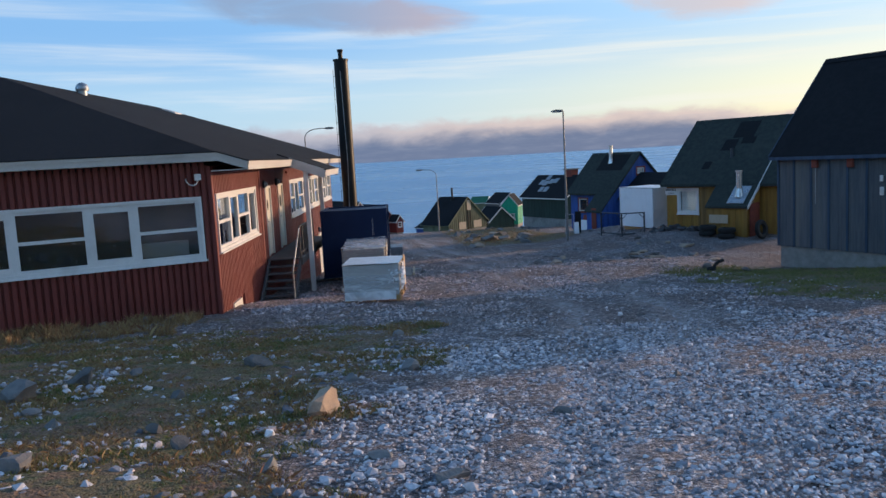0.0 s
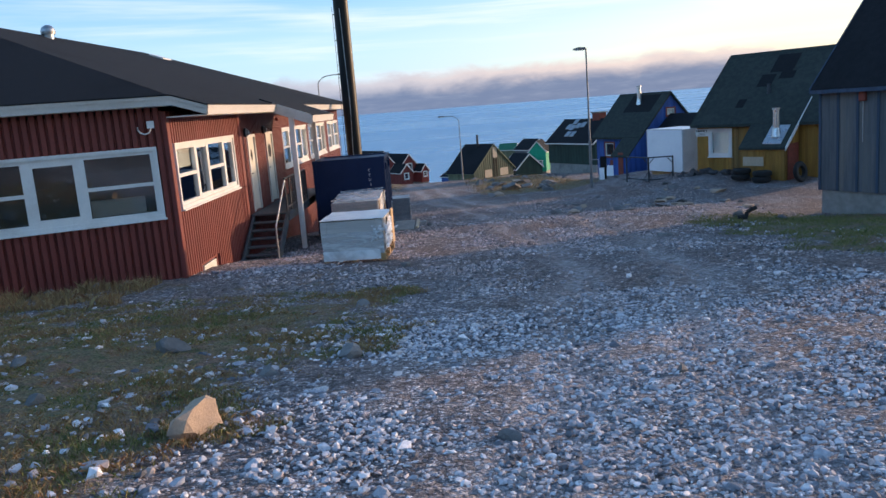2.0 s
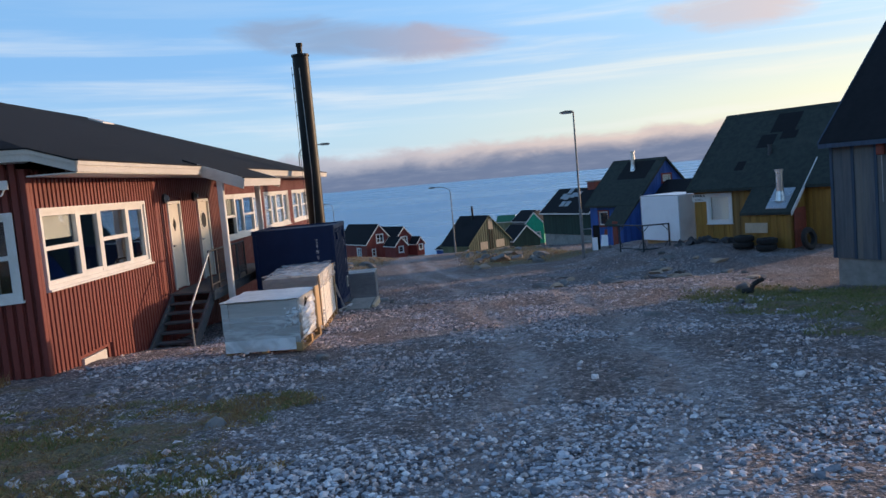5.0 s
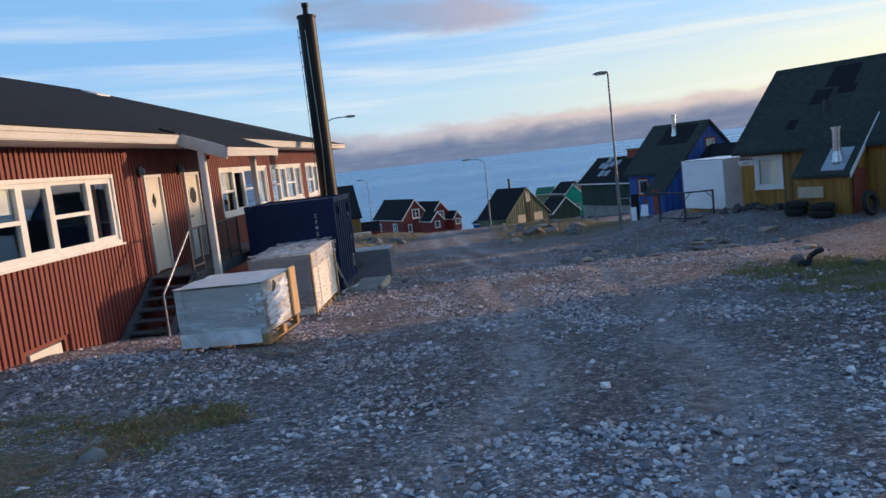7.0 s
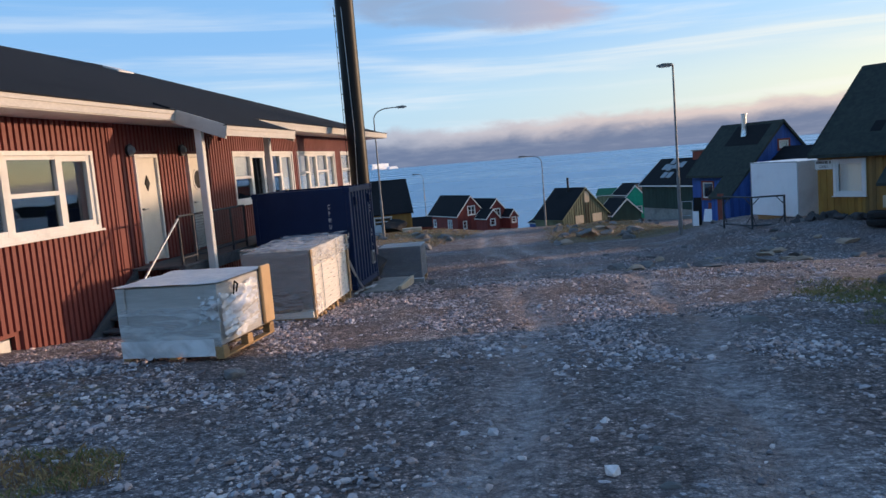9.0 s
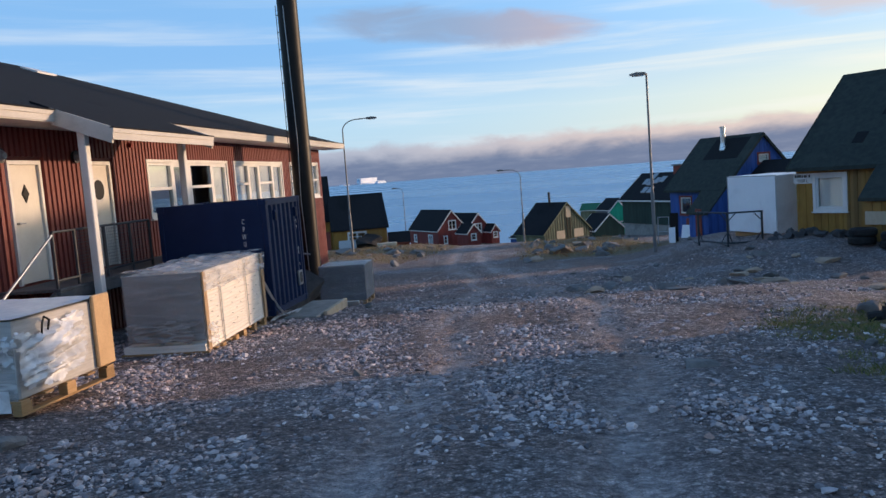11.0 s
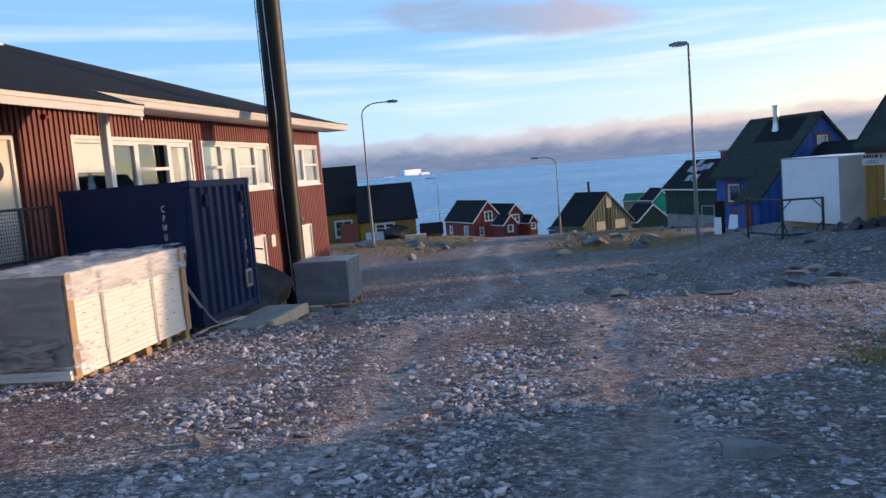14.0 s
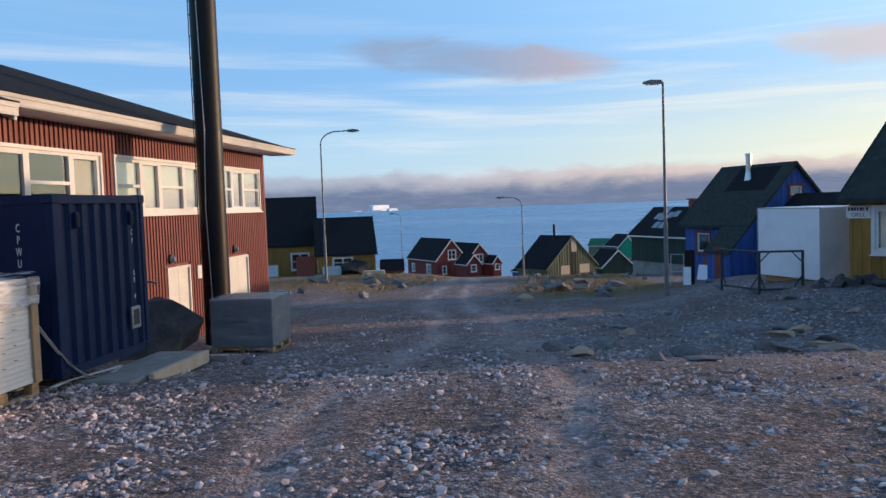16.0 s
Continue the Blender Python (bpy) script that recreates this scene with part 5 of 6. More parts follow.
# steel rack in front of it: two frames that share a post
RX, RY = 11.0, 42.75
rack = thing("steel_rack", Matrix.Translation((RX, RY, float(land(RX, RY)))), "black steel rack of two frames at an angle", "rack")
POSTS = [(-0.75, 1.5), (0.0, 0.0), (1.19, -0.06)]
for x, y in POSTS:
    mb = MB()
    mb.box(x - 0.035, y - 0.035, -0.05, x + 0.035, y + 0.035, 1.27, 0.006)
    part("upright", mb, DARK_STEEL, rack)
    mb = MB()
    mb.box(x - 0.03, y + 0.04, 0.0, x + 0.03, y + 0.95, 0.06, 0.006)
    part("foot", mb, DARK_STEEL, rack)
for (xa, ya), (xb, yb) in zip(POSTS, POSTS[1:]):
    A, B = Vector((xa, ya, 0)), Vector((xb, yb, 0))
    for z in (0.14, 1.24):
        mb = MB()
        mb.cyl(A.lerp(B, 0.03) + Vector((0, 0, z)), B.lerp(A, 0.03) + Vector((0, 0, z)), 0.032, n=8)
        part("crossbar", mb, DARK_STEEL, rack)
    for p, q in ((A, B), (B, A)):
        mb = MB()
        mb.cyl(p.lerp(q, 0.03) + Vector((0, 0, 0.95)), p.lerp(q, 0.24) + Vector((0, 0, 1.22)), 0.018)
        part("brace", mb, DARK_STEEL, rack)
        mb = MB()
        mb.cyl(p.lerp(q, 0.03) + Vector((0, 0, 0.5)), p.lerp(q, 0.2) + Vector((0, 0.3, 0.06)), 0.018)
        part("brace", mb, DARK_STEEL, rack)

# ---- street lamps ----
def street_lamp(x, y, h, reach, yaw, label, flat=False):
    g = float(land(x, y))
    ob = thing("street_lamp", Matrix.Translation((x, y, g)) @ pose(0, 0, 0, 0, 0, yaw), label, "street lamp", "street lamps")
    mb = MB()
    mb.cyl((0, 0, -0.3), (0, 0, 2.6), 0.085, 0.08, 14), mb.cyl((0, 0, 2.6), (0, 0, h - (0.0 if flat else 0.7)), 0.06, 0.042, 14)
    pole = part("pole", mb, POLE_STEEL, ob, "galvanised tapering pole", True)
    mb = MB()
    mb.cyl((0, 0, 2.55), (0, 0, 2.66), 0.10, 0.07, 14)
    part("collar", mb, POLE_STEEL, pole)
    if flat:
        end, zz = -0.12, h
    else:
        mb = MB()
        pts = [(-0.7 * (1 - math.cos(a)) * reach / 1.4, 0, h - 0.7 + 0.7 * math.sin(a)) for a in [i * math.pi / 16 for i in range(9)]]
        pts.append((-reach + 0.3, 0, h + 0.02))
        mb.pipe(pts, 0.036, 10)
        part("arm", mb, POLE_STEEL, ob, "curved arm", True)
        end, zz = -reach + 0.32, h + 0.02
    hd = MB()
    k = [(end + 0.14, 0.05, zz - 0.05), (end + 0.05, 0.11, zz + 0.06), (end - 0.35, 0.12, zz + 0.08), (end - 0.6, 0.07, zz + 0.02)]
    top = [(a, b, c) for a, b, c in k] + [(a, -b, c) for a, b, c in reversed(k)]
    bot = [(a * 1.0, b * 0.9, zz - 0.06) for a, b, c in k] + [(a, -b * 0.9, zz - 0.06) for a, b, c in reversed(k)]
    n = 8
    hd.add(bot + top, [tuple(range(n)), tuple(range(2 * n - 1, n - 1, -1))] + [(i, n + i, n + (i + 1) % n, (i + 1) % n) for i in range(n)])
    head = part("lamp_head", hd, POLE_STEEL, ob, "grey luminaire")
    mb = MB()
    mb.box(end - 0.5, -0.08, zz - 0.10, end - 0.02, 0.08, zz - 0.062, 0.015)
    part("lens", mb, PANEL_WHITE, head)


street_lamp(9.15, 48.4, 7.75, 0.5, 8, "tall grey street lamp beside the road", True)
street_lamp(-8.25, 64.0, 8.85, 2.0, 180 + 8, "grey street lamp with a curved arm by the brown earth bank")
street_lamp(2.45, 87.0, 6.75, 1.9, 5, "grey street lamp with a curved arm near the weathered house")
street_lamp(-14.3, 119.0, 9.0, 1.2, 5, "distant grey street lamp below the road")

# ---- flue, container and pallets beside the red building ----
FX, FY, FG = -2.76, 36.37, -3.12
stack = thing("chimney_stack", Matrix.Translation((FX, FY, FG)), "tall black steel chimney with a narrow tip", "chimney")
mb = MB()
mb.cyl((0, 0, -0.2), (0, 0, 9.35), 0.31, 0.30, 28)
tube = part("tube", mb, BLACK, stack, "", True)
mb = MB()
mb.cyl((0, 0, 9.35), (0, 0, 9.42), 0.335, n=28), mb.cyl((0, 0, 9.42), (0, 0, 9.8), 0.10, n=16), mb.cyl((0, 0, 9.72), (0, 0, 9.84), 0.125, n=16)
part("tip", mb, BLACK, stack, "narrow flue tip", True)
mb = MB()
mb.pipe([(0.05, -0.325, 0.4), (-0.02, -0.325, 3.2), (0.04, -0.325, 5.0), (-0.03, -0.32, 8.9)], 0.012, 6)
part("cable", mb, STEEL, stack, "thin grey cable down the chimney")
mb = MB()
for i in range(14):
    z = 2.2 + i * 0.5
    mb.box(-0.36, -0.03, z, -0.30, 0.03, z + 0.025)
mb.box(-0.37, -0.012, 2.0, -0.355, 0.012, 9.0)
part("rungs", mb, BLACK, stack)


def container():
    L, W, H = 2.20, 2.16, 2.25
    ob = thing("shipping_container", Matrix.Translation((-3.06, 27.55, -1.97)), "small navy blue steel container with corrugated end", "container")
    bm = MB()
    for x in (0, L - 0.10):
        for y in (0, W - 0.10):
            bm.box(x, y, 0, x + 0.10, y + 0.10, H, 0.01)
    for z in (0.0, H - 0.11):
        bm.box(0.1, 0, z, L - 0.1, 0.08, z + 0.11), bm.box(0.1, W - 0.08, z, L - 0.1, W, z + 0.11)
        bm.box(0, 0.1, z, 0.08, W - 0.1, z + 0.11), bm.box(L - 0.08, 0.1, z, L, W - 0.1, z + 0.11)
    part("steel_frame", bm, NAVY, ob)
    bm = MB()
    bm.box(0.04, 0.04, H - 0.09, L - 0.04, W - 0.04, H - 0.04)
    part("roof", bm, NAVY, ob)
    bm = MB()
    bm.box(0.04, 0.04, 0.05, L - 0.04, W - 0.04, 0.10)
    part("floor", bm, NAVY, ob)
    # folded sheet walls
    def folds(span, put, pitch=0.27, depth=0.05):
        b, s = MB(), 0.1
        prof, x = [], 0.1
        while x < span - 0.1 - 1e-6:
            for dx, q in ((0.0, 0.0), (0.10, 0.0), (0.14, -depth), (0.23, -depth)):
                if x + dx < span - 0.1:
                    prof.append((x + dx, q))
            x += pitch
        prof.append((span - 0.1, 0.0))
        k = len(prof)
        b.add([put(a, q + e, z) for e in (0, -0.01) for z in (0.11, H - 0.11) for a, q in prof],
              [(i, i + 1, k + i + 1, k + i) for i in range(k - 1)] + [(2 * k + i + 1, 2 * k + i, 3 * k + i, 3 * k + i + 1) for i in range(k - 1)])
        return b
    part("end_wall", folds(W, lambda s, q, z: (L - 0.02 + q, s, z)), NAVY, ob, "corrugated end wall")
    bm = MB()
    bm.box(0.1, 0.015, 0.11, L - 0.1, 0.05, H - 0.11)
    side = part("side_wall", bm, NAVY, ob, "flat dark side wall")
    bm = MB()
    bm.box(0.1, W - 0.05, 0.11, L - 0.1, W - 0.015, H - 0.11)
    part("side_wall", bm, NAVY, ob)
    bm = MB()
    bm.box(0.015, 0.1, 0.11, 0.05, W - 0.1, H - 0.11)
    part("end_wall", bm, NAVY, ob)
    for x in (-0.012, L - 0.15):
        for y in (-0.012, W - 0.15):
            for z in (-0.01, H - 0.108):
                bm = MB()
                bm.box(x, y, z, x + 0.162, y + 0.162, z + 0.118, 0.012)
                c = part("corner_casting", bm, NAVY, ob)
                bm = MB()
                xx = x + 0.162 if x > 0 else x
                bm.box(xx - 0.002, y + 0.055, z + 0.03, xx + 0.002, y + 0.105, z + 0.09)
                part("slot", bm, BLACK, c)
    for y in (0.42, 1.72):
        bm = MB()
        bm.box(L - 0.03, y, H - 0.42, L + 0.035, y + 0.09, H - 0.22, 0.012)
        v = part("vent", bm, NAVY, ob, "small vent cover")
        bm = MB()
        bm.box(L + 0.035, y + 0.02, H - 0.40, L + 0.039, y + 0.07, H - 0.26)
        part("grille", bm, BLACK, v)
    bm = MB()
    bm.box(L - 0.03, 1.66, 0.35, L + 0.012, 1.90, 0.66, 0.006)
    pl = part("data_plate", bm, STEEL, ob, "framed metal data plate")
    bm = MB()
    bm.box(L + 0.012, 1.70, 0.40, L + 0.015, 1.86, 0.62)
    part("plate_face", bm, DARK_STEEL, pl)
    for i, ch in enumerate("CPWU 1"):
        if ch != " ":
            lettering(ch, 0.125, Matrix.Translation((L - 0.48, 0.012, H - 0.40 - i * 0.145)) @ pose(0, 0, 0, 90, 0, 0) @ Matrix.Diagonal((0.62, 1.15, 1, 1)), WHITE, ob)
    for i, (ch, z) in enumerate((("C", 1.72), ("P", 1.60), ("8", 1.14), ("0", 1.04), ("4", 0.80))):
        lettering(ch, 0.10, Matrix.Translation((L + 0.006, 1.78, z)) @ pose(0, 0, 0, 90, 0, 90) @ Matrix.Diagonal((0.62, 1.15, 1, 1)), WHITE, ob)
    bm = MB()
    bm.cyl((L - 0.2, W + 0.05, 0.3), (L - 0.2, W + 0.05, H - 0.2), 0.02), bm.cyl((L - 0.2, W + 0.06, 1.0), (L + 0.12, W + 0.06, 0.95), 0.016)
    part("locking_bar", bm, STEEL, ob)


container()


def pallet(parent, x0, y0, x1, y1, z, cross="x"):
    """A wooden pallet under a load, boards across x."""
    n = 5
    for i in range(n):
        a = y0 + (y1 - y0 - 0.12) * i / (n - 1)
        mb = MB()
        mb.box(x0, a, z + 0.118, x1, a + 0.12, z + 0.142, 0.003)
        part("deck_board", mb, PINE, parent)
    for x in (x0, (x0 + x1) / 2 - 0.05, x1 - 0.10):
        for y in (y0, (y0 + y1) / 2 - 0.07, y1 - 0.14):
            mb = MB()
            mb.box(x, y, z + 0.022, x + 0.10, y + 0.14, z + 0.118, 0.004)
            part("block", mb, PINE, parent)
        mb = MB()
        mb.box(x, y0, z, x + 0.10, y1, z + 0.022, 0.003)
        part("runner", mb, PINE, parent)


def draped(x0, y0, z0, x1, y1, z1, amp, seed, top=True, hang=(1, 1, 1, 1), n=22):
    """A crumpled film over a block: its top and four sides, out by amp."""
    made = []
    def sheet(a, du, dv, nu, nv, nrm, ragged=False):
        a, du, dv, nrm = Vector(a), Vector(du), Vector(dv), Vector(nrm)
        pts = []
        for j in range(nv + 1):
            for i in range(nu + 1):
                p = a + du * (i / nu) + dv * (j / nv)
                w = noise.noise(p * 3.3 + Vector((seed, 0, 0))) * 0.6 + noise.noise(p * 9.0 + Vector((0, seed, 0))) * 0.4
                q = p + nrm * (amp * (0.6 + 0.9 * w))
                if ragged and j == 0:
                    q.z += 0.16 * (0.3 + noise.noise(p * 4.0 + Vector((seed, 3, 0))))
                pts.append(tuple(q))
        k = nu + 1
        made.append(MB())
        made[-1].add(pts, [(j * k + i, j * k + i + 1, (j + 1) * k + i + 1, (j + 1) * k + i) for j in range(nv) for i in range(nu)])
    h = z1 - z0
    if hang[0]: sheet((x0, y0, z0), (x1 - x0, 0, 0), (0, 0, h), n, n, (0, -1, 0), True)
    if hang[1]: sheet((x1, y0, z0), (0, y1 - y0, 0), (0, 0, h), n, n, (1, 0, 0), True)
    if hang[2]: sheet((x1, y1, z0), (x0 - x1, 0, 0), (0, 0, h), n, n, (0, 1, 0), True)
    if hang[3]: sheet((x0, y1, z0), (0, y0 - y1, 0), (0, 0, h), n, n, (-1, 0, 0), True)
    if top: sheet((x0 - 0.01, y0 - 0.01, z1), (x1 - x0 + 0.02, 0, 0), (0, y1 - y0 + 0.02, 0), n, n, (0, 0, 1))
    return made


def crumpled(origin, du, dv, nrm, amp, seed, n=34, torn=0.35):
    """A torn piece of crumpled film: an uneven patch with folds and a ragged edge."""
    o, du, dv, nrm = Vector(origin), Vector(du), Vector(dv), Vector(nrm)
    pts, inside = [], []
    for j in range(n + 1):
        for i in range(n + 1):
            u, v = i / n, j / n
            p = Vector((u * 3.1 + seed, v * 2.6, seed * 0.7))
            fold = 0.55 - abs(noise.noise(Vector((p.x * 0.8 + p.y * 1.1, p.y * 2.1 - p.x * 0.5, p.z)))) * 1.0 - abs(noise.noise(p * 3.4)) * 0.5 + noise.noise(p * 11.0) * 0.10
            rim_ = max(abs(u - 0.5), abs(v - 0.5)) * 2
            inside.append(rim_ < 1.0 - torn * (0.5 + noise.noise(p * 2.3 + Vector((9, 0, 0)))))
            pts.append(tuple(o + du * u + dv * v + nrm * (amp * (0.25 + 1.6 * fold) * (1.15 - 0.75 * rim_ ** 2))))
    k = n + 1
    mb = MB()
    mb.add(pts, [(j * k + i, j * k + i + 1, (j + 1) * k + i + 1, (j + 1) * k + i) for j in range(n) for i in range(n) if inside[j * k + i] and inside[(j + 1) * k + i + 1]])
    return mb


def grey_load():
    """The film-wrapped grey load that stands first."""
    g = -1.37
    ob = thing("wrapped_pallet", Matrix.Translation((-1.62, 19.36, g)) @ pose(0, 0, 0, 0, 0, -4), "grey load wrapped in torn plastic film on a pallet", "pallet", "pallets beside the red building")
    pallet(ob, 0.0, 0.0, 1.30, 1.40, 0.0)
    mb = MB()
    mb.box(0.0, 0.04, 0.144, 1.27, 1.36, 0.86, 0.012)
    part("load", mb, GREY_WRAP, ob, "grey stacked cartons with wrap marks")
    for a, b, z in ((-0.02, 0.10, 0.34), (1.13, 1.285, 0.30)):
        mb = MB()
        mb.box(a, 0.012, z, b, 0.036, 0.868, 0.006)
        part("corner_board", mb, GREY_WRAP, ob, "grey card corner strip")
    top = draped(-0.03, 0.0, 0.80, 1.30, 1.38, 0.872, 0.020, 1.0, hang=(0, 0, 0, 0))[0]
    part("top_sheet", top, WHITE_SHEET, ob, "white plastic top sheet", True)
    for side in draped(0.0, 0.02, 0.06, 1.28, 1.38, 0.62, 0.022, 1.0, top=False, hang=(1, 0, 0, 1), n=30):
        part("film", side, FILM, ob, "torn clear stretch film", True)
    for side in draped(0.0, 0.0, 0.03, 1.20, 1.38, 0.24, 0.035, 4.0, top=False, hang=(1, 0, 0, 0), n=30):
        part("film_hem", side, BUNCHED_FILM, ob, "sagging hem of white film", True)
    mb = MB()
    mb.box(1.275, 1.14, 0.16, 1.32, 1.42, 0.91, 0.012)
    part("cardboard", mb, CARD_SUN, ob, "orange brown cardboard sheet on the side")
    mb = MB()
    mb.pipe([(1.30, 0.36, 0.62), (1.325, 0.36, 0.78), (1.32, 0.40, 0.84), (1.325, 0.46, 0.80), (1.30, 0.46, 0.70)], 0.010, 6)
    part("strap", mb, BLACK, ob, "black strap loop")
    part("loose_film", crumpled((1.285, -0.10, 0.12), (0, 1.12, 0.10), (0, 0.04, 0.66), (1, 0, 0), 0.095, 7.0), BUNCHED_FILM, ob, "bunched white film", True)
    part("loose_film", crumpled((1.02, 0.0, 0.40), (0.34, -0.02, 0.02), (0.02, 0, 0.34), (0, -1, 0), 0.06, 3.3, 24, 0.5), BUNCHED_FILM, ob, "bunched white film", True)


def board_load():
    """The long stack of pale boards behind it."""
    g = -2.06
    ob = thing("board_stack", Matrix.Translation((-2.14, 24.3, g)) @ pose(0, 0, 0, 0, 0, 1.5), "long stack of pale boards in clear film on pallets", "pallet", "pallets beside the red building")
    pallet(ob, -0.08, -0.05, 1.34, 1.25, 0.0)
    pallet(ob, 0.0, 1.6, 1.30, 2.85, 0.0)
    for i in range(21):
        z = 0.144 + i * 0.058
        j = 0.012 * noise.noise((i * 1.7, 0, 0))
        mb = MB()
        if i < 2:
            mb.box(-0.04 + j, -0.02, z, 1.28 + j, 2.88, z + 0.055, 0.003)
        else:
            mb.box(0.05 + j, 0.06, z, 1.27 + j, 2.86, z + 0.055, 0.003)
        part("board", mb, BOARD_STACK, ob)
    for i in range(3, 20, 1):
        mb = MB()
        z = 0.144 + i * 0.058 + 0.025
        for k in range(3):
            y = 0.35 + k * 0.85 + 0.21 * (i % 3)
            mb.box(1.272, y, z, 1.288, y + 0.05, z + 0.004)
        tagged(part("board_mark", mb, INK, ob), kind="stuff")
    mb = MB()
    mb.box(0.02, 0.035, 0.30, 1.27, 0.055, 1.36, 0.004)
    part("end_sheet", mb, CARD_GREY, ob, "dull cardboard at the end")
    for y in (0.06, 2.80):
        mb = MB()
        mb.box(1.285, y - 0.02, 0.14, 1.315, y + 0.10, 1.36, 0.004)
        part("edge_batten", mb, CARD, ob, "cardboard corner strip")
    for y in (0.75, 1.95):
        mb = MB()
        mb.box(1.291, y, 0.14, 1.297, y + 0.03, 1.37), mb.box(0.03, y, 1.368, 1.297, y + 0.03, 1.374)
        part("strap", mb, STEEL, ob)
    for s_ in draped(0.03, 0.02, 1.05, 1.31, 2.90, 1.385, 0.055, 3.0, hang=(0, 1, 0, 0), n=34):
        part("film", s_, FILM, ob, "clear film over the top", True)
    for s_ in draped(0.03, 0.02, 0.30, 1.31, 2.90, 1.385, 0.040, 5.0, top=False, hang=(1, 0, 0, 1), n=34):
        part("film", s_, TIGHT_FILM, ob, "clear film round the end", True)
    mb = MB()
    pts = [Vector((1.30, 2.88, 0.8)).lerp(Vector((1.55, 4.3, 0.03)), t) + Vector((0, 0, -0.35 * math.sin(math.pi * t))) * 1.0 for t in [i / 10 for i in range(11)]]
    mb.ribbon([tuple(p) for p in pts], 0.06)
    mb.ribbon([(1.55, 4.3, 0.03), (1.5, 3.9, 0.04), (1.32, 3.4, 0.03), (1.36, 3.0, 0.03)], 0.08)
    part("film_tail", mb, WHITE_SHEET, ob, "trailing strip of film")
    part("torn_wrap", crumpled((-0.02, -0.10, 0.255), (1.28, 0, 0.0), (0.0, 0.14, 0.40), (0, -0.8, 0.3), 0.075, 9.0, 40, 0.4), CARD_GREY, ob, "torn grey wrapping hanging down", True)
    part("torn_film", crumpled((1.30, -0.08, 0.10), (0, 0.62, -0.04), (0, 0.05, 0.55), (1, -0.2, 0), 0.05, 12.0, 26, 0.6), FILM, ob, "torn clear film at the corner", True)
    part("torn_film", crumpled((0.0, 0.0, 1.36), (1.34, 0, 0.0), (0, 2.92, 0.0), (0, 0, 1), 0.075, 15.0, 46, 0.12), FILM, ob, "crinkled clear film on top", True)


def cube_load():
    g = float(land(-1.1, 34.4))
    ob = thing("wrapped_pallet", Matrix.Translation((-1.80, 33.86, g + 0.02)) @ pose(0, 0, 0, 0, 0, 2), "square grey load wrapped in dull film on a pallet", "pallet", "pallets beside the red building")
    pallet(ob, 0.0, 0.0, 1.27, 1.2, 0.0)
    mb = MB()
    mb.box(0.0, 0.0, 0.144, 1.28, 1.22, 1.12, 0.02)
    part("load", mb, BOX_WRAP, ob)
    for s_ in draped(-0.01, -0.01, 0.08, 1.29, 1.23, 1.13, 0.014, 11.0, n=18):
        part("film", s_, TIGHT_FILM, ob, "tight clear film", True)


grey_load()
board_load()
cube_load()

# timber pad in front of the container's end
pad = thing("timber_pad", Matrix.Translation((-0.84, 27.85, -2.13)), "low platform of rough concrete and pale timber", "platform")
mb = MB()
mb.box(0.0, 0.0, -0.15, 0.70, 2.05, 0.06, 0.02)
part("slab", mb, CONCRETE, pad)
mb = MB()
mb.box(0.74, 0.35, -0.10, 0.82, 2.0, 0.08, 0.006)
part("timber", mb, PLY, pad, "pale sawn timber edge")
mb = MB()
mb.box(0.70, 2.1, -0.12, 1.05, 2.2, -0.02, 0.006)
part("timber", mb, STEEL, pad, "grey offcut")


# ---- rocks ----
def rock_mesh(seed, sx, sy, sz, detail=2, sharp=0.35):
    bm = bmesh.new()
    bmesh.ops.create_icosphere(bm, subdivisions=detail, radius=1.15)
    rnd = random.Random(seed)
    planes = [(Vector((rnd.gauss(0, 1), rnd.gauss(0, 1), rnd.gauss(0, 1))).normalized(), rnd.uniform(0.38, 0.78)) for _ in range(9)]
    for v in bm.verts:
        for nrm, d in planes:
            k = v.co.dot(nrm) - d
            if k > 0:
                v.co -= nrm * k
        v.co *= 1 + (0.08 if detail < 3 else 0.16) * noise.noise(v.co * 2.5 + Vector((seed, 0, 0)))
        v.co = Vector((v.co.x * sx, v.co.y * sy, max(v.co.z, -0.55) * sz))
    me = bpy.data.meshes.new("rock")
    bm.to_mesh(me)
    bm.free()
    return me


def rock(x, y, s, seed, mat=ROCK, flat=0.65, sink=0.25, label="grey angular rock on the gravel", turn=None):
    me = rock_mesh(seed, s, s * 0.8, s * flat, 4 if s > 0.8 else 3 if s > 0.3 else 2)
    me.materials.append(mat)
    ob = new("rock", me)
    ob.matrix_world = Matrix.Translation((x, y, float(land(x, y)) + s * flat * (0.55 - sink))) @ pose(0, 0, 0, 0, 0, seed * 47 if turn is None else turn)
    return tagged(ob, label, "rock", "rocks by the road")


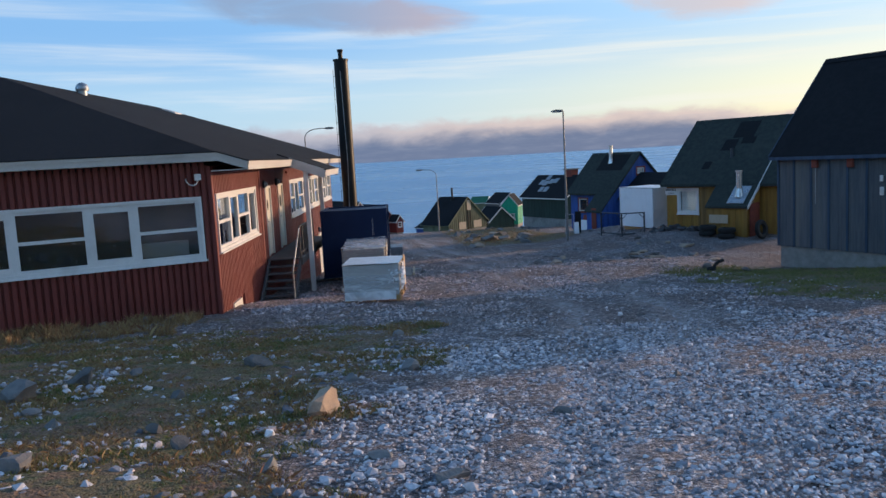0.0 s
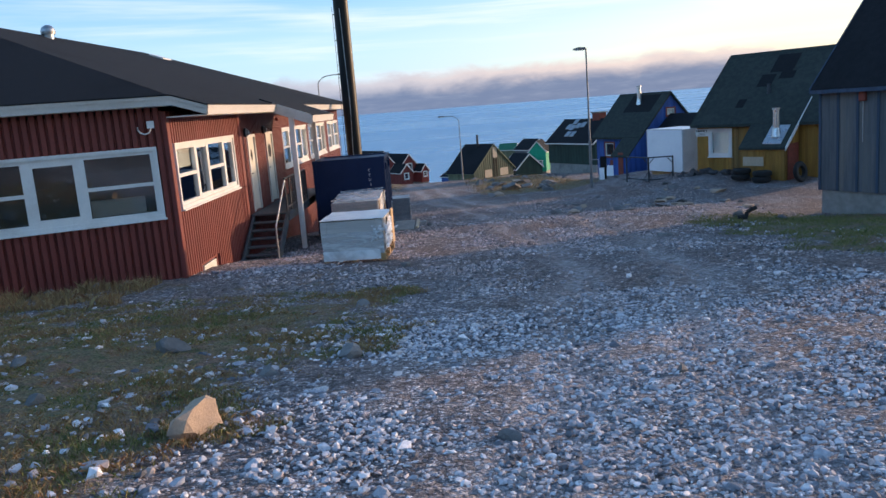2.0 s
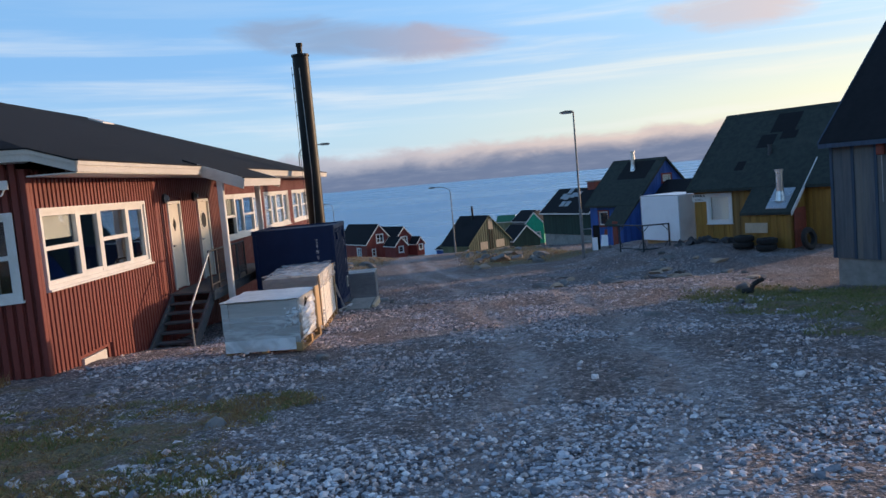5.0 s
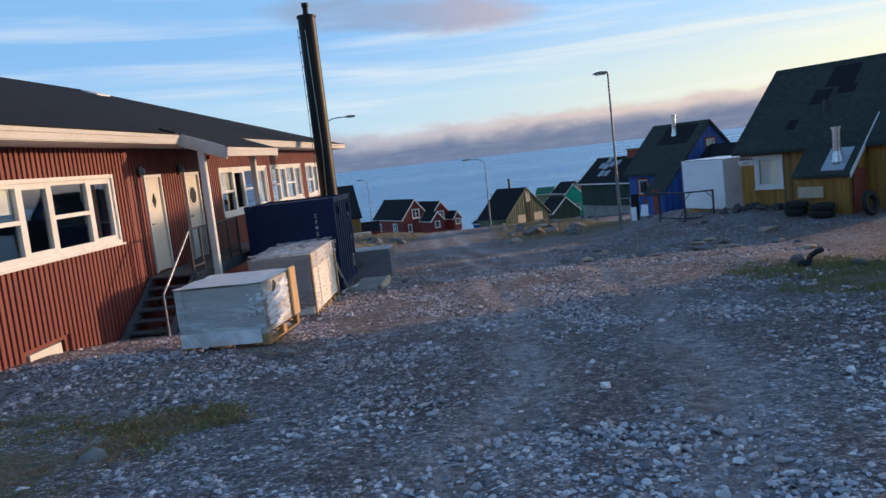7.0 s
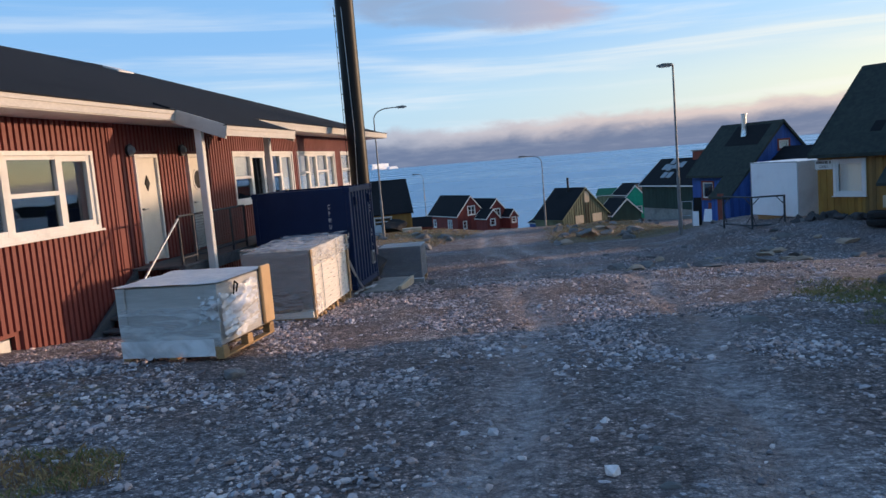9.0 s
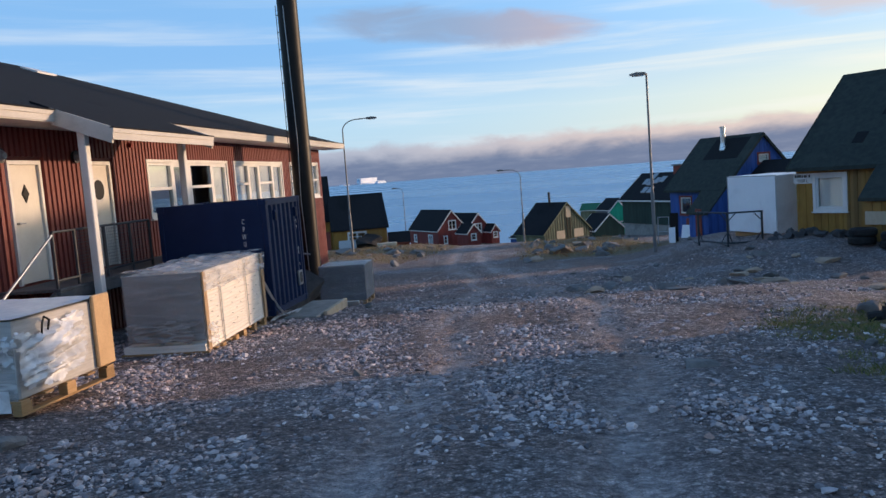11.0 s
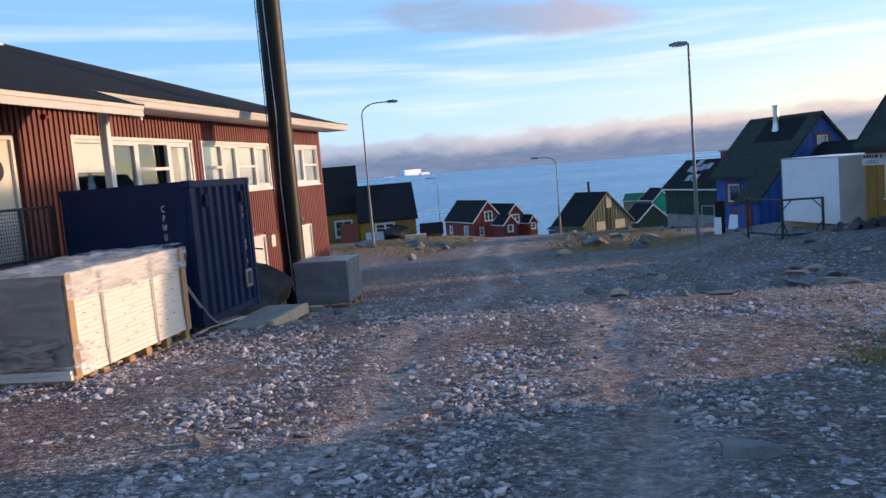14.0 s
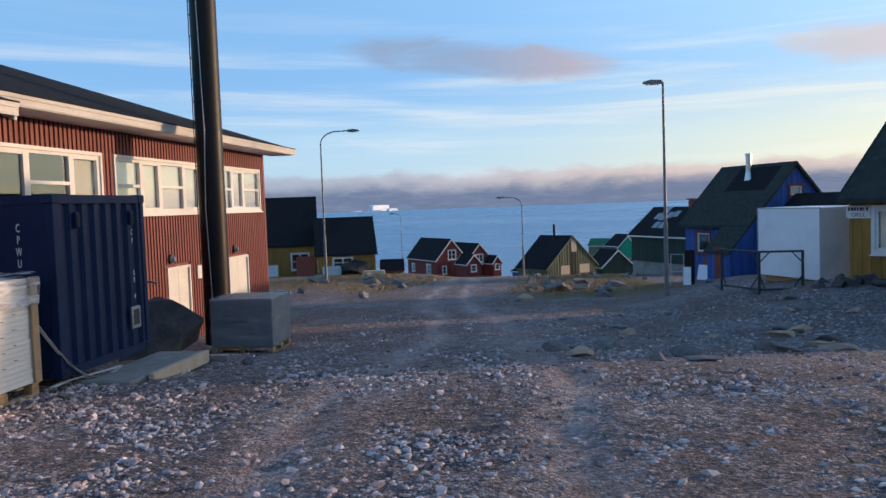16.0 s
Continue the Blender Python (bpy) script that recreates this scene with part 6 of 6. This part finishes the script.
rock(-0.84, 8.55, 0.235, 3, PALE_ROCK, 0.80, 0.08, "pale tan angular boulder among the tundra plants", 75)
for i, (x, y, s) in enumerate(((-0.05, 10.9, 0.17), (-0.7, 10.3, 0.13), (-4.15, 10.9, 0.24), (-4.45, 9.9, 0.30), (-3.6, 11.2, 0.15), (-2.1, 11.6, 0.22), (-3.0, 6.9, 0.17), (-1.55, 5.0, 0.17), (-0.55, 5.6, 0.13),
                               (4.05, 14.9, 0.07), (-0.3, 14.2, 0.14), (0.15, 18.5, 0.16), (4.1, 15.6, 0.06), (-2.3, 8.0, 0.10), (-1.9, 7.4, 0.12), (-3.3, 8.2, 0.11), (-0.2, 6.8, 0.12), (0.3, 6.1, 0.14), (-1.0, 6.6, 0.13),
                               (-2.6, 9.6, 0.12), (-3.9, 9.0, 0.13), (5.9, 21.0, 0.18), (2.2, 21.5, 0.12), (9.2, 25.3, 0.22), (10.1, 24.6, 0.16), (-5.8, 17.9, 0.16), (-5.2, 18.1, 0.13), (-6.6, 17.7, 0.14), (6.6, 30.5, 0.16), (8.8, 33.5, 0.18),
                               (-0.5, 27.0, 0.10), (0.3, 30.6, 0.12), (4.0, 31.5, 0.14), (7.9, 22.0, 0.11), (2.9, 9.3, 0.10), (1.4, 7.9, 0.09))):
    rock(x, y, s, 10 + i)
for i, (x, y, s) in enumerate(((5.2, 57, 0.9), (6.3, 59, 0.6), (3.9, 60, 0.5), (7.2, 56, 0.5), (4.6, 64, 0.7), (6.9, 66, 0.8), (8.2, 61, 0.7), (3.6, 70, 0.6), (-5.2, 63, 0.5), (-6.1, 66, 0.7), (-8.1, 63, 0.5), (-4.6, 68, 0.6), (-9.4, 66, 0.8), (-7.0, 70, 0.6))):
    rock(x, y, s, 70 + i, ROCK, 0.5, 0.3, "weathered grey boulder on the brown bank")
rnd = random.Random(77)
for i in range(70):
    y = rnd.uniform(50, 88)
    x = rnd.uniform(3.2, 11.5) if i % 2 else rnd.uniform(-13, -3.6)
    if -10.5 < x and abs(x - 9.15) > 0.6:
        rock(x, y, rnd.uniform(0.14, 0.42), 300 + i, PALE_ROCK if i % 9 == 0 else ROCK, rnd.uniform(0.45, 0.75), 0.25, "weathered rock on the brown bank")
rock(-1.95, 32.0, 0.90, 200, DARK_ROCK, 0.74, 0.12, "large dark boulder behind the blue container", 20)
rnd = random.Random(91)
for i in range(26):
    p = yellow.m @ Vector((rnd.uniform(-0.6, 3.0), rnd.uniform(-1.1, -0.35), 0))
    rock(p.x, p.y, rnd.uniform(0.10, 0.26), 600 + i, DARK_ROCK, rnd.uniform(0.6, 0.9), 0.12, "dark broken rock heaped along the ochre wall")
for i in range(34):
    rock(rnd.uniform(4.6, 12.5), rnd.uniform(30, 42), rnd.uniform(0.10, 0.38), 640 + i, ROCK if i % 3 else PALE_ROCK, rnd.uniform(0.28, 0.45), 0.28, "flat weathered rock bedded in the gravel rise")
# small black scrap by the grass
sc = MB()
sc.pipe([(0, 0, 0.0), (0.05, 0.02, 0.16), (0.16, 0.0, 0.24), (0.30, 0.05, 0.27)], 0.055, 8), sc.pipe([(0.05, 0.02, 0.05), (-0.18, 0.06, 0.02)], 0.07, 8)
solo("scrap_pipe", sc, RUBBER, "bent piece of black rubber hose on the ground", "scrap", smooth=True, m=Matrix.Translation((9.0, 24.4, float(land(9.0, 24.4)) + 0.03)))

# clutter beside the houses below
def leaning(name, label, cat, x, y, w, h, mat, yaw, tilt=12):
    mb = MB()
    mb.box(-w / 2, -0.02, 0, w / 2, 0.02, h, 0.006)
    solo(name, mb, mat, label, cat, m=Matrix.Translation((x, y, float(land(x, y)))) @ pose(0, 0, 0, 0, 0, yaw) @ pose(0, 0, 0, -tilt, 0, 0))


leaning("white_board", "white board leaning by the blue house", "board", 10.50, 52.3, 0.30, 0.75, PANEL_WHITE, -10)
leaning("dark_sheet", "dark steel sheet leaning by the blue house", "board", 10.66, 52.65, 0.40, 1.42, BLACK, -25, 4)
leaning("rust_board", "rust red board leaning on the blue wall", "board", 12.32, 57.75, 0.85, 1.05, RUST, -64, 6)
leaning("white_sheet", "white sheet leaning low by the blue wall", "board", 12.02, 57.2, 0.75, 0.72, PANEL_WHITE, -50)
mb = MB()
for q in (-0.27, 0.27):
    mb.cyl((q, 0, 0), (q, 0.1, 1.35), 0.02)
for z in (0.6, 1.33):
    mb.cyl((-0.27, z * 0.075, z), (0.27, z * 0.075, z), 0.018)
solo("metal_stand", mb, STEEL, "thin grey metal stand by the blue house", "stand", m=Matrix.Translation((10.25, 53.4, float(land(10.25, 53.4)))) @ pose(0, 0, 0, 0, 0, -25))
leaning("brown_board", "brown wooden board leaning by the ochre house", "board", -16.0, 84.0, 1.5, 1.7, RUST, 10)
leaning("pale_sheet", "pale metal sheet by the ochre house", "board", -13.7, 84.2, 1.6, 0.8, STEEL, 15)
leaning("blue_crate_side", "pale blue crate side by the ochre house", "board", -18.9, 83.5, 1.3, 1.0, STEEL, 10)
me = rock_mesh(512, 1.3, 0.9, 1.0, 3)
me.materials.append(RUBBER)
ob = new("tarpaulin_heap", me)
ob.matrix_world = Matrix.Translation((-11.6, 84.3, float(land(-11.6, 84.3)) + 0.45))
tagged(ob, "heap under a black tarpaulin by the ochre house", "heap")
mb = MB()
mb.box(-0.9, -0.5, 0, 0.9, 0.5, 0.35, 0.03)
solo("pale_crate", mb, PLY, "low pale wooden crate by the ochre house", "crate", m=Matrix.Translation((-9.9, 83.6, float(land(-9.9, 83.6)))) @ pose(0, 0, 0, 0, 0, 12))

# ---- iceberg ----
def iceberg(x, y, w, h, deep, seed, lean=0.1, label="bright white flat-topped iceberg far out at sea"):
    """A tabular block of ice with broken, fissured sides."""
    bm = bmesh.new()
    bmesh.ops.create_cube(bm, size=2.0)
    bmesh.ops.subdivide_edges(bm, edges=bm.edges[:], cuts=9, use_grid_fill=True)
    for v in bm.verts:
        c = v.co.copy()
        top = max(0.0, c.z)
        k = 1 + 0.16 * noise.noise(c * 2.2 + Vector((seed, 0, 0))) - lean * (c.z + 1) * 0.5
        z = c.z + 0.16 * top * noise.noise(Vector((c.x * 2.6, c.y * 2.0, seed)))
        v.co = Vector((c.x * w * k, c.y * deep * k, (z + 1) * 0.5 * h - 3))
    me = bpy.data.meshes.new("iceberg")
    bm.to_mesh(me)
    bm.free()
    me.materials.append(ICE)
    ob = new("iceberg", me)
    ob.matrix_world = Matrix.Translation((x, y, SEA)) @ pose(0, 0, 0, 0, 0, 60)
    tagged(ob, label, "iceberg")


iceberg(-1008, 4600, 80, 38, 16, 3.0)
iceberg(-932, 4600, 42, 17, 14, 8.0, 0.3, "low sloping white iceberg beside a taller one")
iceberg(-1146, 4600, 40, 8, 14, 5.0, 0.2, "low sliver of floating ice far out at sea")

# ---- loose stones and plants ----
def scatter_stones():
    rnd = np.random.RandomState(5)
    base = []
    for s in range(16):
        me = rock_mesh(400 + s, 1.0, 0.72, 0.55, 1)
        v = np.array([q.co[:] for q in me.vertices], np.float32)
        f = np.array([p.vertices[:] for p in me.polygons], np.int32)
        base.append((v, f))
        bpy.data.meshes.remove(me)
    def field(n, x0, x1, y0, y1, smin, smax, keep):
        x, y = rnd.uniform(x0, x1, n), rnd.uniform(y0, y1, n)
        s = smin * (smax / smin) ** (rnd.rand(n) ** 2.2)
        ok = rnd.rand(n) < keep(x, y)
        return x[ok], y[ok], s[ok]
    def thin(x, y):
        c = np.array([noise.noise((a * 0.9, b * 0.55, 2.0)) + 0.6 * noise.noise((a * 3.0, b * 2.2, 6.0)) for a, b in zip(x, y)])
        return np.clip(0.42 + 1.3 * c, 0.03, 1) * (1 - 0.85 * ruts(x, y, 0.40))
    less = lambda x, y: (1 - 0.7 * grass_mask(x, y)) * thin(x, y)
    loose = lambda x, y: step(x + 0.25 * np.sin(2.1 * y), -0.9, 0.5) * (1 - 0.55 * grass_mask(x, y)) * (1 - 0.45 * step(x, 3.2, 6.5)) * (1 - 0.7 * ruts(x, y, 0.35) * step(y, 7, 11))
    sets = [field(30000, -1.0, 7.0, 3.0, 8.0, 0.013, 0.044, loose), field(30000, -1.0, 8.0, 8.0, 14, 0.017, 0.05, loose), field(24000, -5.5, 8, 3.0, 14, 0.011, 0.045, less),
            field(62000, -4.2, 9.5, 14, 28, 0.014, 0.055, less), field(14000, -1, 12, 28, 44, 0.02, 0.07, less), field(5200, -6, 9, 3, 30, 0.035, 0.085, less),
            field(26000, -3, 6, 17, 30, 0.016, 0.06, less), field(3600, -6.5, 0.6, 4, 13, 0.02, 0.085, lambda x, y: 0.9 + 0 * x)]
    x, y, s = [np.concatenate(c) for c in zip(*sets)]
    z = land(x, y)
    V, F, k = [], [], 0
    a, tx, flat = rnd.uniform(0, 6.283, len(x)), rnd.uniform(-0.5, 0.5, len(x)), rnd.uniform(0.7, 1.25, len(x))
    pick = rnd.randint(0, len(base), len(x))
    for b, (v, f) in enumerate(base):
        i = np.where(pick == b)[0]
        p = v[None] * s[i, None, None] * np.stack([np.ones(len(i)), flat[i], flat[i]], 1)[:, None, :]
        q = p.copy()
        q[..., 1], q[..., 2] = p[..., 1] * np.cos(tx[i, None]) - p[..., 2] * np.sin(tx[i, None]), p[..., 1] * np.sin(tx[i, None]) + p[..., 2] * np.cos(tx[i, None])
        r = q.copy()
        r[..., 0], r[..., 1] = q[..., 0] * np.cos(a[i, None]) - q[..., 1] * np.sin(a[i, None]), q[..., 0] * np.sin(a[i, None]) + q[..., 1] * np.cos(a[i, None])
        r += np.stack([x[i], y[i], z[i] + s[i] * 0.10], 1)[:, None, :]
        V.append(r.reshape(-1, 3))
        F.append((f[None] + (k + np.arange(len(i)) * len(v))[:, None, None]).reshape(-1, 3))
        k += len(i) * len(v)
    V, F = np.concatenate(V), np.concatenate(F)
    me = bpy.data.meshes.new("gravel")
    me.vertices.add(len(V)), me.loops.add(F.size), me.polygons.add(len(F))
    me.vertices.foreach_set("co", V.astype(np.float32).ravel())
    me.loops.foreach_set("vertex_index", F.astype(np.int32).ravel())
    me.polygons.foreach_set("loop_start", np.arange(0, F.size, 3, dtype=np.int32))
    me.materials.append(STONES)
    me.update(calc_edges=True)
    me.shade_flat()
    tagged(new("gravel", me), "loose grey and pinkish gravel stones on the road", "gravel", kind="stuff")


def plant_material(name, c1, c2, c3):
    m = bpy.data.materials.new(name)
    m.use_nodes = True
    n = Nodes(m.node_tree)
    r = n.add("ShaderNodeNewGeometry").outputs["Random Per Island"]
    col = n.ramp(r, [(0.0, c1), (0.5, c2), (1.0, c3)])
    bs = n.add("ShaderNodeBsdfPrincipled", {"Base Color": col, "Roughness": 0.8, "Specular IOR Level": 0.2})
    n.add("ShaderNodeOutputMaterial", [bs])
    return m


def scatter_blades(name, label, n, box, hmin, hmax, mat, seed, bent=0.6, keep=0.35):
    rnd = np.random.RandomState(seed)
    x, y = rnd.uniform(box[0], box[1], n), rnd.uniform(box[2], box[3], n)
    clump = np.array([noise.noise((a * 1.6, b * 1.6, seed)) for a, b in zip(x, y)]) + 0.5 * np.array([noise.noise((a * 5, b * 5, seed)) for a, b in zip(x, y)])
    ok = (grass_mask(x, y) > 0.3) & (clump > keep - 0.3 * rnd.rand(n))
    x, y = x[ok], y[ok]
    k = len(x)
    z = land(x, y) - 0.01
    h = rnd.uniform(hmin, hmax, k) * (0.6 + 0.8 * np.clip(clump[ok] + 0.3, 0, 1))
    a, b = rnd.uniform(0, 6.283, k), rnd.uniform(0, 6.283, k)
    w = rnd.uniform(0.0018, 0.005, k)
    lean = h * bent * (0.3 + 1.4 * rnd.rand(k))
    P = np.stack([x, y, z], 1)
    side = np.stack([np.cos(a) * w, np.sin(a) * w, 0 * w], 1)
    out = np.stack([np.cos(b) * lean, np.sin(b) * lean, h], 1)
    mid = np.stack([np.cos(b) * lean * 0.3, np.sin(b) * lean * 0.3, h * 0.6], 1)
    V = np.stack([P - side, P + side, P + mid + side * 0.8, P + out, P + mid - side * 0.8], 1).reshape(-1, 3)
    mb = MB()
    mb.v = V.tolist()
    mb.f = [tuple(range(i * 5, i * 5 + 5)) for i in range(k)]
    solo(name, mb, mat, label, "plants", kind="stuff")


GRASS = plant_material("low_green_plants", (0.11, 0.15, 0.045), (0.19, 0.19, 0.065), (0.32, 0.26, 0.11))
RUSSET = plant_material("russet_plants", (0.24, 0.11, 0.06), (0.31, 0.20, 0.09), (0.46, 0.34, 0.17))
scatter_stones()
scatter_blades("grass", "short green tundra grass among stones", 150000, (-8, 1.0, 3.5, 16.0), 0.015, 0.06, GRASS, 21, 0.9, 0.12)
scatter_blades("tundra_plants", "russet brown tundra plants among stones", 170000, (-8, 1.0, 3.5, 16.0), 0.015, 0.075, RUSSET, 22, 1.0, 0.05)
scatter_blades("grass", "low grass in front of the weathered house", 70000, (6.5, 14, 14, 27), 0.02, 0.10, GRASS, 23, 0.9, 0.05)
scatter_blades("tundra_plants", "dry plants along the red wall", 30000, (-10, -4.6, 16, 19), 0.04, 0.22, RUSSET, 24, 0.7, 0.1)
scatter_blades("tundra_plants", "brown plants on the banks below the road", 60000, (-12, 10, 52, 85), 0.06, 0.24, RUSSET, 25, 0.8, 0.1)
